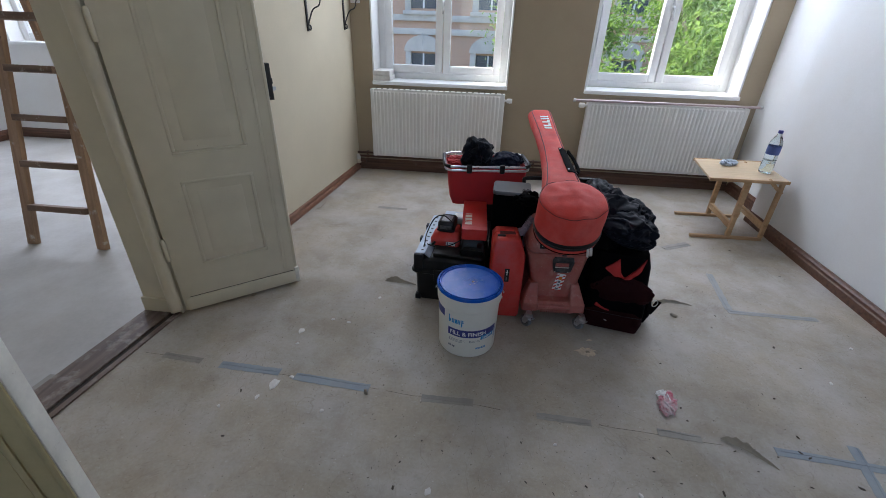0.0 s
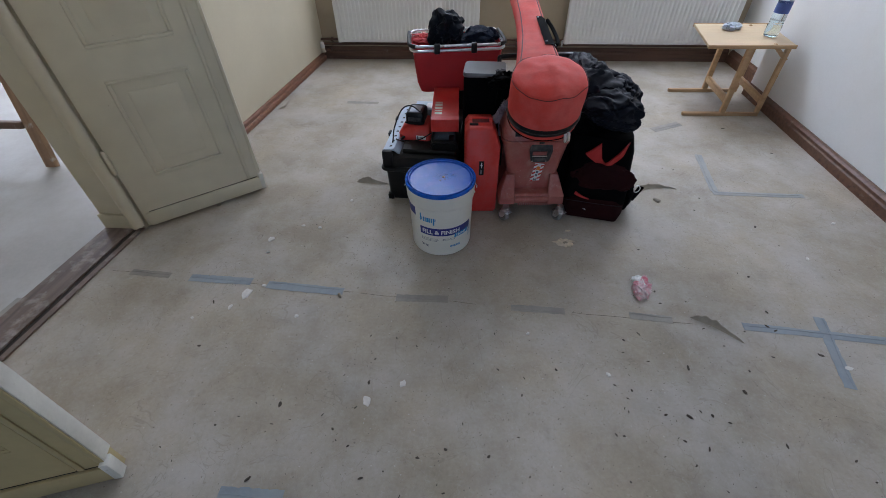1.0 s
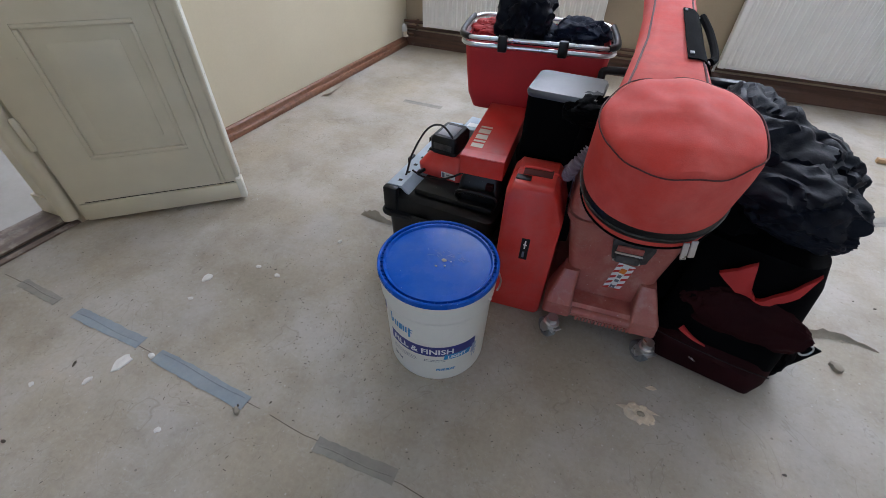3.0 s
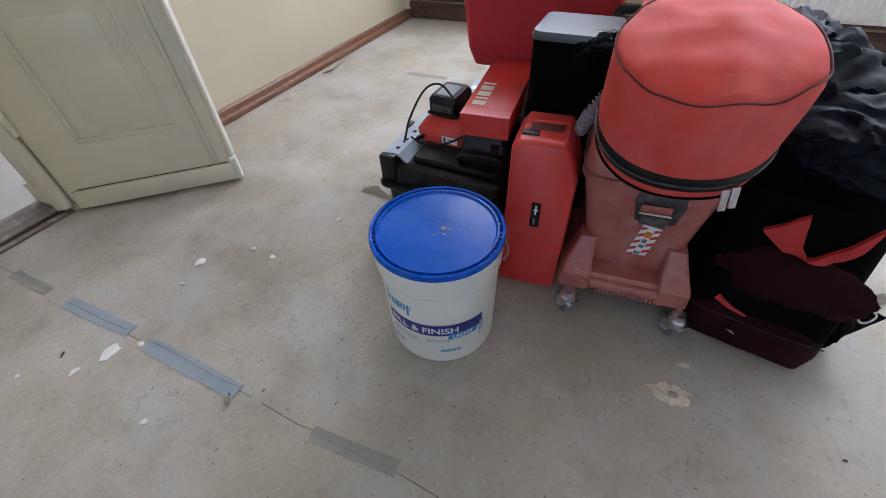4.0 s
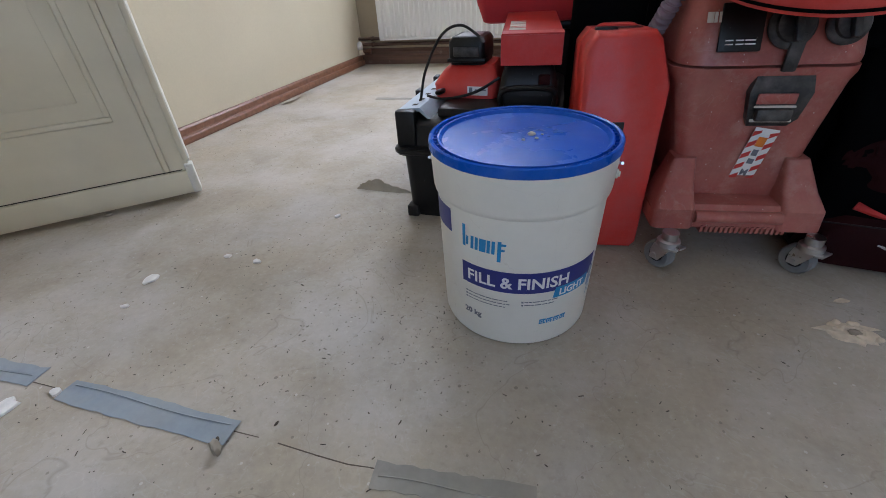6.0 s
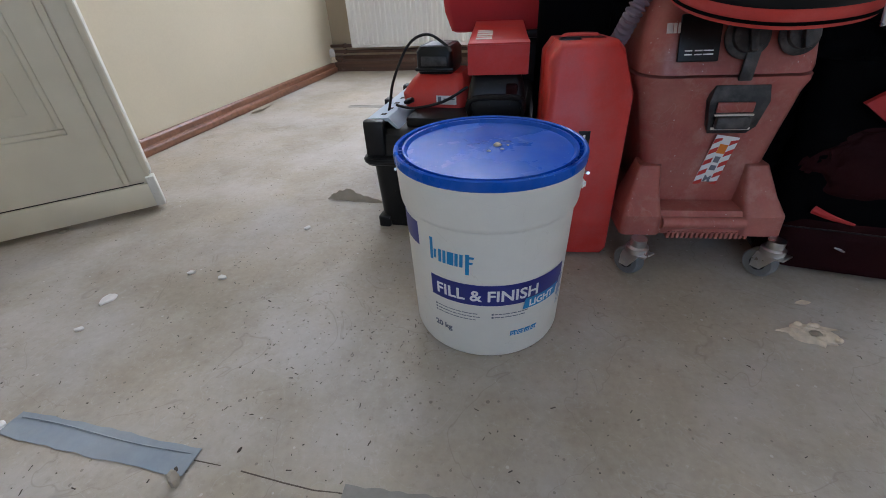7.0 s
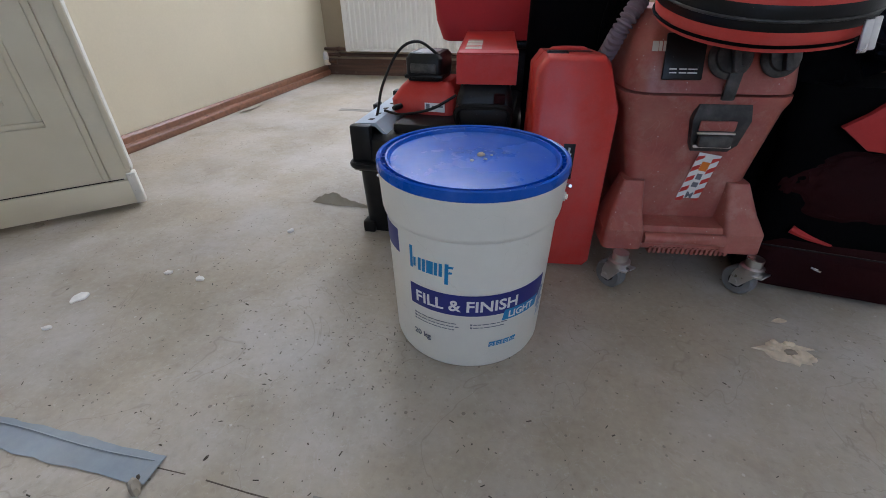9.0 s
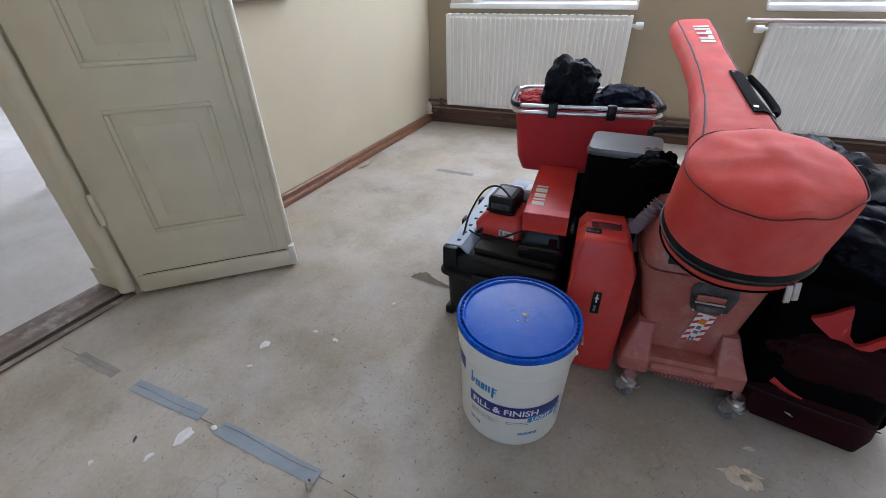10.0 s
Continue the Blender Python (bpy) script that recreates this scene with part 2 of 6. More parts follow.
M_INKBLUE = mat("dark_blue_print", (0.022, 0.028, 0.20), 0.4, var=0.03, bump=0)
M_INKCYAN = mat("cyan_print", (0.01, 0.24, 0.52), 0.4, var=0.03, bump=0)
M_INKWHITE = mat("white_print", (0.82, 0.82, 0.80), 0.45, var=0.02, bump=0)
M_INKGREY = mat("grey_print", (0.16, 0.17, 0.20), 0.5, var=0.03, bump=0)
M_ORANGE = mat("orange_print", (0.75, 0.22, 0.02), 0.5, var=0.03, bump=0)
M_STICKRED = mat("red_print", (0.55, 0.04, 0.03), 0.5, var=0.03, bump=0)
M_TAPE = mat("blue_grey_duct_tape", (0.265, 0.31, 0.35), 0.5, var=0.12, scale=12, bump=0.15, dust=(0.40, 0.40, 0.38), dust_amount=0.35, dust_scale=9)
M_TAPEOLD = mat("dirty_grey_duct_tape", (0.285, 0.275, 0.245), 0.65, var=0.15, scale=12, bump=0.15, dust=(0.37, 0.335, 0.275), dust_amount=0.6, dust_scale=7)
M_TAPEFADED = mat("dust_covered_blue_tape", (0.33, 0.345, 0.35), 0.6, var=0.12, scale=12, bump=0.15, dust=(0.42, 0.40, 0.36), dust_amount=0.6, dust_scale=8)
M_PLASTER = mat("white_plaster_flake", (0.74, 0.72, 0.68), 0.85, var=0.1, scale=30, bump=0.3)
M_SPLAT = mat("beige_filler_crumbs", (0.72, 0.62, 0.48), 0.9, var=0.15, scale=40, bump=0.5)
M_PAPER = mat("grey_brown_paper", (0.36, 0.315, 0.245), 0.8, var=0.12, scale=14, bump=0.1)
M_WRAP = mat("pink_and_white_wrapper_film", (0.62, 0.50, 0.50), 0.4, var=0.1, scale=20, bump=0.2, dust=(0.50, 0.05, 0.10), dust_amount=1.0, dust_scale=30)
M_BEECH = wood("light_beech_wood", (0.52, 0.33, 0.17), (0.34, 0.19, 0.08), axis=0, rough=0.45)
M_TABLETOP = wood("pale_beech_veneer", (0.62, 0.47, 0.29), (0.50, 0.35, 0.20), axis=0, rough=0.45)
M_LADDER = wood("worn_ladder_wood", (0.42, 0.27, 0.17), (0.25, 0.15, 0.09), axis=2, rough=0.65)
M_RUNG = wood("dirty_ladder_rung_wood", (0.22, 0.14, 0.095), (0.12, 0.08, 0.06), axis=0, rough=0.7)
M_RUBBER = mat("grey_rubber", (0.20, 0.20, 0.20), 0.7, var=0.15, scale=20)
M_BOTTLE = glass("pet_plastic", (0.82, 0.93, 0.97), 0.02, 1.3)
M_WATER = glass("water", (0.93, 0.98, 1.0), 0.0, 1.33)
M_LABEL = mat("blue_bottle_label", (0.06, 0.10, 0.30), 0.4, var=0.1, scale=30, bump=0)
M_HOSE = mat("pale_mauve_hose_plastic", (0.22, 0.17, 0.20), 0.55, var=0.12, scale=15)
M_CARD = wood("brown_cardboard", (0.46, 0.33, 0.23), (0.40, 0.28, 0.19), axis=0, rough=0.85)
M_DEBRIS = mat("dark_floor_crumbs", (0.09, 0.072, 0.055), 0.9, var=0.3, scale=40)
M_BRICK = mat("orange_facade_brick", (0.66, 0.43, 0.30), 0.85, var=0.10, scale=1.0, bump=0.2, fine=12)
M_STONE = mat("pale_sandstone_trim", (0.70, 0.64, 0.56), 0.85, var=0.12, scale=1.5, bump=0.2, fine=15)
M_FACGLASS = mat("dark_facade_glass", (0.09, 0.11, 0.13), 0.05, var=0.1, scale=1)
M_BARK = mat("tree_bark", (0.09, 0.07, 0.05), 0.9, var=0.3, scale=6, bump=0.5)
M_LEAF = mat("green_leaves", (0.13, 0.23, 0.045), 0.6, var=0.3, scale=0.8, bump=0)
nt = M_LEAF.node_tree
tl, mx, out = nt.nodes.new("ShaderNodeBsdfTranslucent"), nt.nodes.new("ShaderNodeMixShader"), nt.nodes["Material Output"]
tl.inputs[0].default_value = (0.32, 0.48, 0.10, 1)
mx.inputs[0].default_value = 0.5
nt.links.new(nt.nodes["Principled BSDF"].outputs[0], mx.inputs[1])
nt.links.new(tl.outputs[0], mx.inputs[2])
nt.links.new(mx.outputs[0], out.inputs[0])
M_ROOFTILE = mat("roof_tiles", (0.20, 0.09, 0.07), 0.8, var=0.2, scale=2)
M_GROUND = mat("street_asphalt", (0.055, 0.055, 0.055), 0.9, var=0.2, scale=0.5)

specks(M_DOOR, (0.30, 0.22, 0.14), 40, 0.06, 0.08, 0.8)
patches(M_DOOR_EDGE, (0.20, 0.13, 0.08), 30, 0.62, 0.70, 0.9)
patches(M_BASE, (0.42, 0.38, 0.33), 14, 0.62, 0.75, 0.6)
patches(M_BASE_X, (0.30, 0.26, 0.21), 14, 0.62, 0.75, 0.5)
patches(M_THRESH, (0.42, 0.39, 0.36), 12, 0.52, 0.70, 0.7)
patches(M_VAC, (0.56, 0.40, 0.34), 16, 0.52, 0.74, 0.42)
specks(M_VAC, (0.70, 0.62, 0.56), 120, 0.14, 0.15, 0.6)
veins(M_VAC, (0.55, 0.40, 0.35), 9, 0.006, 0.15)
patches(M_RED, (0.36, 0.02, 0.02), 6, 0.50, 0.75, 0.4)
veins(M_RED, (0.62, 0.25, 0.22), 14, 0.003, 0.08)
specks(M_LID, (0.45, 0.50, 0.65), 160, 0.12, 0.10, 0.6)
veins(M_BUCKET, (0.55, 0.50, 0.42), 5, 0.002, 0.3)
specks(M_BUCKET, (0.45, 0.38, 0.30), 55, 0.05, 0.07, 0.6)
patches(M_REDBAG, (0.42, 0.035, 0.03), 7, 0.48, 0.70, 0.5)
patches(M_LADDER, (0.66, 0.62, 0.56), 12, 0.60, 0.68, 0.7)
patches(M_RUNG, (0.55, 0.50, 0.45), 16, 0.58, 0.68, 0.6)
patches(M_WALL_CREAM, (0.55, 0.48, 0.35), 3, 0.55, 0.75, 0.35)
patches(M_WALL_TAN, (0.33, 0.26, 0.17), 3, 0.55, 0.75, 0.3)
patches(M_TAPE, (0.32, 0.34, 0.35), 30, 0.5, 0.7, 0.5)
specks(M_BLACK, (0.22, 0.21, 0.20), 140, 0.10, 0.12, 0.5)

# ---- mesh helpers ----


def obj(name, bm, material, parent=None, label="", smooth=False):
    me = bpy.data.meshes.new(name)
    bmesh.ops.recalc_face_normals(bm, faces=bm.faces)
    bm.to_mesh(me)
    bm.free()
    if material:
        me.materials.append(material)
    if smooth:
        me.polygons.foreach_set("use_smooth", [True] * len(me.polygons))
        me.set_sharp_from_angle(angle=radians(38))
    ob = new(name, me)
    if parent:
        ob.parent = parent
    if label:
        ob["label"] = label
    return ob


def part(name, bm, material, parent, label="", smooth=True):
    return obj(name, bm, material, parent, label, smooth)


def thing(name, m, label, category, group="", kind=""):
    e = new(name)
    e.empty_display_size = 0.05
    e.matrix_world = m
    return tagged(e, label, category, group, kind)


def box(x0, x1, y0, y1, z0, z1, bevel=0.0, seg=2, bm=None):
    b = bmesh.new()
    bmesh.ops.create_cube(b, size=1)
    for v in b.verts:
        v.co = ((x0 + x1) / 2 + v.co.x * (x1 - x0), (y0 + y1) / 2 + v.co.y * (y1 - y0), (z0 + z1) / 2 + v.co.z * (z1 - z0))
    if bevel:
        bmesh.ops.bevel(b, geom=list(b.edges), offset=bevel, segments=seg, affect="EDGES", profile=0.5)
    return join(bm, b)


def join(bm, b):
    if bm is None:
        return b
    me = bpy.data.meshes.new("tmp")
    b.to_mesh(me)
    b.free()
    bm.from_mesh(me)
    bpy.data.meshes.remove(me)
    return bm


def moved(b, m):
    bmesh.ops.transform(b, matrix=m, verts=b.verts)
    return b


def loft(rings, closed=True, cap=True, bm=None):
    """A skin over rings of equally many points."""
    b = bmesh.new()
    vs = [[b.verts.new(p) for p in r] for r in rings]
    n = len(rings[0])
    for r0, r1 in zip(vs, vs[1:]):
        for i in range(n if closed else n - 1):
            b.faces.new((r0[i], r0[(i + 1) % n], r1[(i + 1) % n], r1[i]))
    if cap and closed:
        b.faces.new(vs[0][::-1])
        b.faces.new(vs[-1])
    return join(bm, b)


def circle(r, z, n=48, cx=0.0, cy=0.0, ry=None):
    return [(cx + r * math.cos(2 * math.pi * i / n), cy + (r if ry is None else ry) * math.sin(2 * math.pi * i / n), z) for i in range(n)]


def rrect(x0, x1, y0, y1, z, r, k=5):
    """A rectangle with round corners, as a ring at height z."""
    out = []
    for cx, cy, a in ((x1 - r, y1 - r, 0), (x0 + r, y1 - r, 90), (x0 + r, y0 + r, 180), (x1 - r, y0 + r, 270)):
        out += [(cx + r * math.cos(radians(a + 90 * i / k)), cy + r * math.sin(radians(a + 90 * i / k)), z) for i in range(k + 1)]
    return out


def turned(profile, n=48, cap=True, bm=None):
    """A turned shape from rows of radius and height."""
    return loft([circle(r, z, n) for r, z in profile], cap=cap, bm=bm)


def tube(points, r, n=10, closed=False, bm=None, taper=None):
    """A round bar along points."""
    pts = [Vector(p) for p in points]
    rings, up = [], None
    for i, p in enumerate(pts):
        a = pts[(i - 1) % len(pts)] if (closed or i) else p
        c = pts[(i + 1) % len(pts)] if (closed or i < len(pts) - 1) else p
        d = (c - a).normalized()
        if up is None:
            up = d.orthogonal().normalized()
        up = (up - d * up.dot(d)).normalized()
        s = d.cross(up)
        rad = r * (taper(i / max(1, len(pts) - 1)) if taper else 1)
        rings.append([p + (up * math.cos(2 * math.pi * j / n) + s * math.sin(2 * math.pi * j / n)) * rad for j in range(n)])
    if closed:
        rings.append(rings[0])
        b = loft(rings, cap=False)
        bmesh.ops.remove_doubles(b, verts=b.verts, dist=1e-6)
        return join(bm, b)
    return loft(rings, bm=bm)


def curve_points(pts, n=24):
    """A smooth line through a few points."""
    P = [Vector(p) for p in pts]
    out = []
    for i in range(n):
        u = i / (n - 1) * (len(P) - 1)
        k = min(int(u), len(P) - 2)
        f = u - k
        p0, p1, p2, p3 = P[max(k - 1, 0)], P[k], P[k + 1], P[min(k + 2, len(P) - 1)]
        out.append(0.5 * (2 * p1 + (p2 - p0) * f + (2 * p0 - 5 * p1 + 4 * p2 - p3) * f * f + (3 * p1 - p0 - 3 * p2 + p3) * f ** 3))
    return out


def prism(pts, z0, z1, bevel=0.0, bm=None):
    b = loft([[(x, y, z0) for x, y in pts], [(x, y, z1) for x, y in pts]])
    if bevel:
        bmesh.ops.bevel(b, geom=list(b.edges), offset=bevel, segments=2, affect="EDGES")
    return join(bm, b)


def cloth(size, seed, level=5, fold=0.22, freq=2.2, ridge=0.05, ridge_freq=7.0, squash=0.0, quilt=0.0):
    """A crumpled heap of cloth, about its own centre, flat below."""
    b = bmesh.new()
    bmesh.ops.create_icosphere(b, subdivisions=level, radius=1)
    o = Vector((seed * 13.7, seed * 7.1, seed * 3.3))
    for v in b.verts:
        d = v.co.copy()
        w = d + 0.35 * Vector(noise.noise_vector(d * 1.7 + o))
        k = 1 + fold * noise.noise(w * freq + o) + ridge * (1 - 2 * abs(noise.noise(w * ridge_freq * 0.5 + o))) + ridge * 0.6 * (1 - 2 * abs(noise.noise(w * ridge_freq + o)))
        if quilt:
            k += quilt * abs(math.sin(w.x * 9 + w.z * 7))
        p = d * k
        v.co = (p.x * size[0], p.y * size[1], (max(p.z, -squash) if squash else p.z) * size[2])
    return b


def flat_text(words, size, material_offset=0.0, align="LEFT"):
    """Lettering as a bmesh in the xy plane, in Blender's own font."""
    cu = bpy.data.curves.new("letters", "FONT")
    cu.body, cu.size, cu.align_x, cu.offset = words, size, align, material_offset
    cu.resolution_u = 3
    ob = new("letters_tmp", cu)
    me = bpy.data.meshes.new_from_object(ob.evaluated_get(bpy.context.evaluated_depsgraph_get()))
    b = bmesh.new()
    b.from_mesh(me)
    bpy.data.objects.remove(ob)
    bpy.data.curves.remove(cu)
    bpy.data.meshes.remove(me)
    return b


# ---- the room ----
WALL_H = 3.1
DIR_L = Vector((0.075, 1.0, 0)).normalized()


def left_x(y):
    """Where the room's slightly slanted left wall stands."""
    return -1.262 + 0.092 * (y - 2.1)


def structure(name, bm, material, label, smooth=False):
    return tagged(obj(name, bm, material, None, label, smooth), label, kind="structure")


# floors
structure("floor", box(-1.36, 2.9, -1.75, 4.60, -0.12, 0.0), M_FLOOR, "dusty grey-brown bare floor boarding with stains and crumbs")
structure("floor_next_room", box(-5.6, -1.402, -1.75, 5.1, -0.12, -0.004), M_FLOOR_N, "pale dusty bare floor of the next room")
structure("ceiling", box(-5.9, 2.9, -2.0, 4.855, WALL_H, WALL_H + 0.15), M_CEIL, "plain off-white plaster ceiling")

WIN = ((-0.872, 0.318, 0.775), (0.965, 2.225, 0.775))
WY0, WY1, LINTEL = 4.49, 4.86, 2.75
bm = None
for x0, x1 in ((-1.45, WIN[0][0]), (WIN[0][1], WIN[1][0]), (WIN[1][1], 2.9)):
    bm = box(x0, x1, WY0, WY1, 0, WALL_H, bm=bm)
for x0, x1, z in WIN:
    bm = box(x0, x1, WY0, WY1, 0, z, bm=bm)
    bm = box(x0, x1, WY0, WY1, LINTEL, WALL_H, bm=bm)
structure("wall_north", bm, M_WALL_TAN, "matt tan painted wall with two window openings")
# right wall, with a chimney breast that stands proud of it
structure("wall_east", box(2.385, 2.9, 3.80, 4.489, 0, WALL_H, bm=prism([(2.185, -1.75), (2.9, -1.75), (2.9, 3.799), (2.228, 3.799)], 0, WALL_H)), M_WALL_WHITE, "white painted wall with faint patches of old paint")
# unseen closing wall; its opening is added to let fill light in
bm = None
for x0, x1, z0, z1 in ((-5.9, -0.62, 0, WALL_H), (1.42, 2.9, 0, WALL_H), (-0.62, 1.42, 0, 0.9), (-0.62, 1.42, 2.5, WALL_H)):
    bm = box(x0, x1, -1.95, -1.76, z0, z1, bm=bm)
structure("wall_south", bm, M_WALL_WHITE, "plain white wall with an added unseen opening for fill light")
# left wall, with the double doorway from y 0.83 to 2.10
DOOR_Y0, DOOR_Y1, DOOR_H = 0.80, 2.10, 2.45
WT = 0.155


def left_piece(y0, y1, z0, z1, off0=0.0, off1=WT, bm=None):
    return prism([(left_x(y0) - off1, y0), (left_x(y0) - off0, y0), (left_x(y1) - off0, y1), (left_x(y1) - off1, y1)], z0, z1, bm=bm)


bm = left_piece(DOOR_Y1 + 0.02, 4.489, 0, WALL_H)
bm = left_piece(-1.755, DOOR_Y0 - 0.02, 0, WALL_H, bm=bm)
bm = left_piece(DOOR_Y0 - 0.02, DOOR_Y1 + 0.02, DOOR_H + 0.02, WALL_H, bm=bm)
structure("wall_west", bm, M_WALL_CREAM, "matt cream painted wall beside the double doorway")
# next room
NW = (-4.75, -2.45, 0.95, 2.7)
bm = None
for x0, x1, z0, z1 in ((-5.6, NW[0], 0, WALL_H), (NW[1], -1.26, 0, WALL_H), (NW[0], NW[1], 0, NW[2]), (NW[0], NW[1], NW[3], WALL_H)):
    bm = box(x0, x1, 4.86 if x1 < -1.4 else 4.861, 5.12, z0, z1, bm=bm)
structure("wall_next_room_north", bm, M_WALL_WHITE, "white wall with a broad window in the next room")
structure("wall_next_room_west", box(-5.9, -5.1, -1.755, 4.859, 0, WALL_H), M_WALL_WHITE, "plain white wall of the next room")

# baseboards
def baseboard(name, m, length, material, label, profile=((0.0, 0.0), (0.026, 0.0), (0.026, 0.052), (0.020, 0.060), (0.020, 0.078), (0.011, 0.088), (0.006, 0.098), (0.0, 0.098))):
    """A moulded skirting that runs along x from the pose m, standing out to -y."""
    rings = [[(x, -d, z) for d, z in profile] for x in np.linspace(0, length, 14)]
    rng = random.Random(name)
    for r in rings:
        dz, dy = rng.uniform(-0.0015, 0.0015), rng.uniform(-0.0015, 0.0)
        for i, p in enumerate(r):
            if i > 0 and p[1] < -0.002:
                r[i] = (p[0], p[1] + dy, p[2] + (dz if p[2] > 0.01 else 0))
    ob = structure(name, loft(rings), material, label)
    ob.matrix_world = m
    return ob


ANG_L = math.degrees(math.atan2(1.0, 0.092))
baseboard("baseboard_north", pose(-1.08, 4.489, 0), 3.44, M_BASE_X, "dark brown moulded wooden baseboard below the radiators")
baseboard("baseboard_west", pose(left_x(2.26) + 0.001, 2.26, 0, 0, 0, ANG_L), 2.20, M_BASE_W, "reddish brown moulded wooden baseboard, worn and chipped", ((0.0, 0.0), (0.024, 0.0), (0.028, 0.008), (0.028, 0.024), (0.024, 0.031), (0.014, 0.034), (0.013, 0.054), (0.006, 0.062), (0.0, 0.062)))
baseboard("baseboard_east", pose(2.2273, 3.80, 0, 0, 0, -90 - 0.444), 5.4, M_BASE, "dark brown moulded wooden baseboard on the white wall", ((0.0, 0.0), (0.026, 0.0), (0.026, 0.044), (0.020, 0.051), (0.020, 0.066), (0.010, 0.075), (0.005, 0.083), (0.0, 0.083)))
baseboard("baseboard_east_recess", pose(2.384, 4.46, 0, 0, 0, -90), 0.66, M_BASE, "short dark baseboard in the recess beside the window")
baseboard("baseboard_next_room", pose(-5.1, 4.858, 0), 3.7, M_BASE_X, "dark wooden baseboard of the next room")
baseboard("baseboard_next_room_west", pose(-5.099, -1.7, 0, 0, 0, 90), 6.5, M_BASE, "dark wooden baseboard of the next room's side wall")

# heating pipes over the north baseboard
for z, n in ((0.125, "lower"), (0.16, "upper")):
    p = thing("heating_pipe", pose(0, 0, 0), "brown painted heating pipe running above the baseboard", "pipe", "heating pipes")
    part("pipe", tube([(-1.05, 4.462, z), (0.6, 4.462, z + 0.002), (2.36, 4.462, z)], 0.010), M_BASE_X, p)
    for x in (-0.95, 0.62, 2.28):
        part("clip", box(x - 0.008, x + 0.008, 4.45, 4.488, z - 0.013, z + 0.013, 0.002), M_BASE_X, p)
stub = thing("pipe_stub", pose(-1.035, 4.44, 0.085), "rusty pipe end with pale filler in the room's corner", "pipe")
part("collar", moved(turned([(0.024, 0), (0.026, 0.015), (0.02, 0.03), (0.012, 0.034)], 16), pose(0, 0, -0.02)), M_SPLAT, stub)
part("pipe_end", moved(turned([(0.012, 0), (0.012, 0.04), (0.016, 0.04), (0.016, 0.055), (0.0, 0.056)], 16), pose(0.02, 0, 0, 0, 90, 0)), M_BASE, stub)
part("filler", moved(cloth((0.022, 0.02, 0.03), 3, 3), pose(-0.005, 0.0, 0.03)), M_PLASTER, stub)

# windows
def window(name, x0, x1, zs, label):
    w = tagged(thing(name, pose((x0 + x1) / 2, 4.66, zs), label, "window"), kind="structure")
    hw, h = (x1 - x0) / 2, LINTEL - zs
    # painted reveal linings, sill
    part("reveal", box(-hw + 0.002, -hw + 0.014, -0.166, 0.06, 0.03, h - 0.002), M_FRAME, w)
    part("reveal", box(hw - 0.014, hw - 0.002, -0.166, 0.06, 0.03, h - 0.002), M_FRAME, w)
    part("window_sill", box(-hw + 0.002, hw - 0.002, -0.195, 0.06, 0.0, 0.030, 0.005), M_FRAME, w)
    f0 = 0.06
    part("window_frame", box(-hw, -hw + 0.075, f0, f0 + 0.07, 0.03, h, 0.004), M_FRAME, w)
    part("window_frame", box(hw - 0.075, hw, f0, f0 + 0.07, 0.03, h, 0.004), M_FRAME, w)
    part("window_frame", box(-hw + 0.075, hw - 0.075, f0, f0 + 0.07, 0.03, 0.085, 0.004), M_FRAME, w)
    part("window_frame", box(-hw + 0.075, hw - 0.075, f0, f0 + 0.07, h - 0.075, h, 0.004), M_FRAME, w)
    for s in (-1, 1):
        a0, a1 = (-hw + 0.078, -0.004) if s < 0 else (0.004, hw - 0.078)
        sash = part("sash", box(a0, a0 + 0.062, f0 - 0.022, f0 + 0.04, 0.088, h - 0.078, 0.006), M_FRAME, w)
        part("stile", box(a1 - 0.062, a1, f0 - 0.022, f0 + 0.04, 0.088, h - 0.078, 0.006), M_FRAME, sash)
        part("rail", box(a0 + 0.062, a1 - 0.062, f0 - 0.021, f0 + 0.04, 0.088, 0.150, 0.006), M_FRAME, sash)
        part("rail", box(a0 + 0.062, a1 - 0.062, f0 - 0.021, f0 + 0.04, h - 0.14, h - 0.078, 0.006), M_FRAME, sash)
        pane = part("pane", box(a0 + 0.058, a1 - 0.058, f0 + 0.008, f0 + 0.012, 0.146, h - 0.136), M_GLASS, sash)
        pane.visible_shadow = False
    hd = part("handle", box(-0.012, 0.012, f0 - 0.032, f0 - 0.022, 0.62, 0.69, 0.003), M_CHROME, w, "small metal window handle")
    part("lever", tube(curve_points([(0, f0 - 0.03, 0.66), (0, f0 - 0.06, 0.655), (0.0, f0 - 0.065, 0.62), (0.0, f0 - 0.065, 0.56)], 10), 0.008, 8), M_CHROME, hd)
    return w


window("window_1", *WIN[0], "white painted two-sash window over the radiator")
window("window_2", *WIN[1], "white painted two-sash window in full sun")
ww = tagged(thing("window_3", pose(-3.6, 4.95, NW[2]), "white painted window of the next room", "window"), kind="structure")
part("window_sill", box(-1.15, 1.15, -0.13, 0.06, 0.002, 0.03, 0.005), M_FRAME, ww)
for a, b in ((-1.148, -1.08), (-0.04, 0.04), (1.08, 1.148)):
    part("window_frame", box(a, b, 0.06, 0.12, 0.03, 1.748, 0.004), M_FRAME, ww)
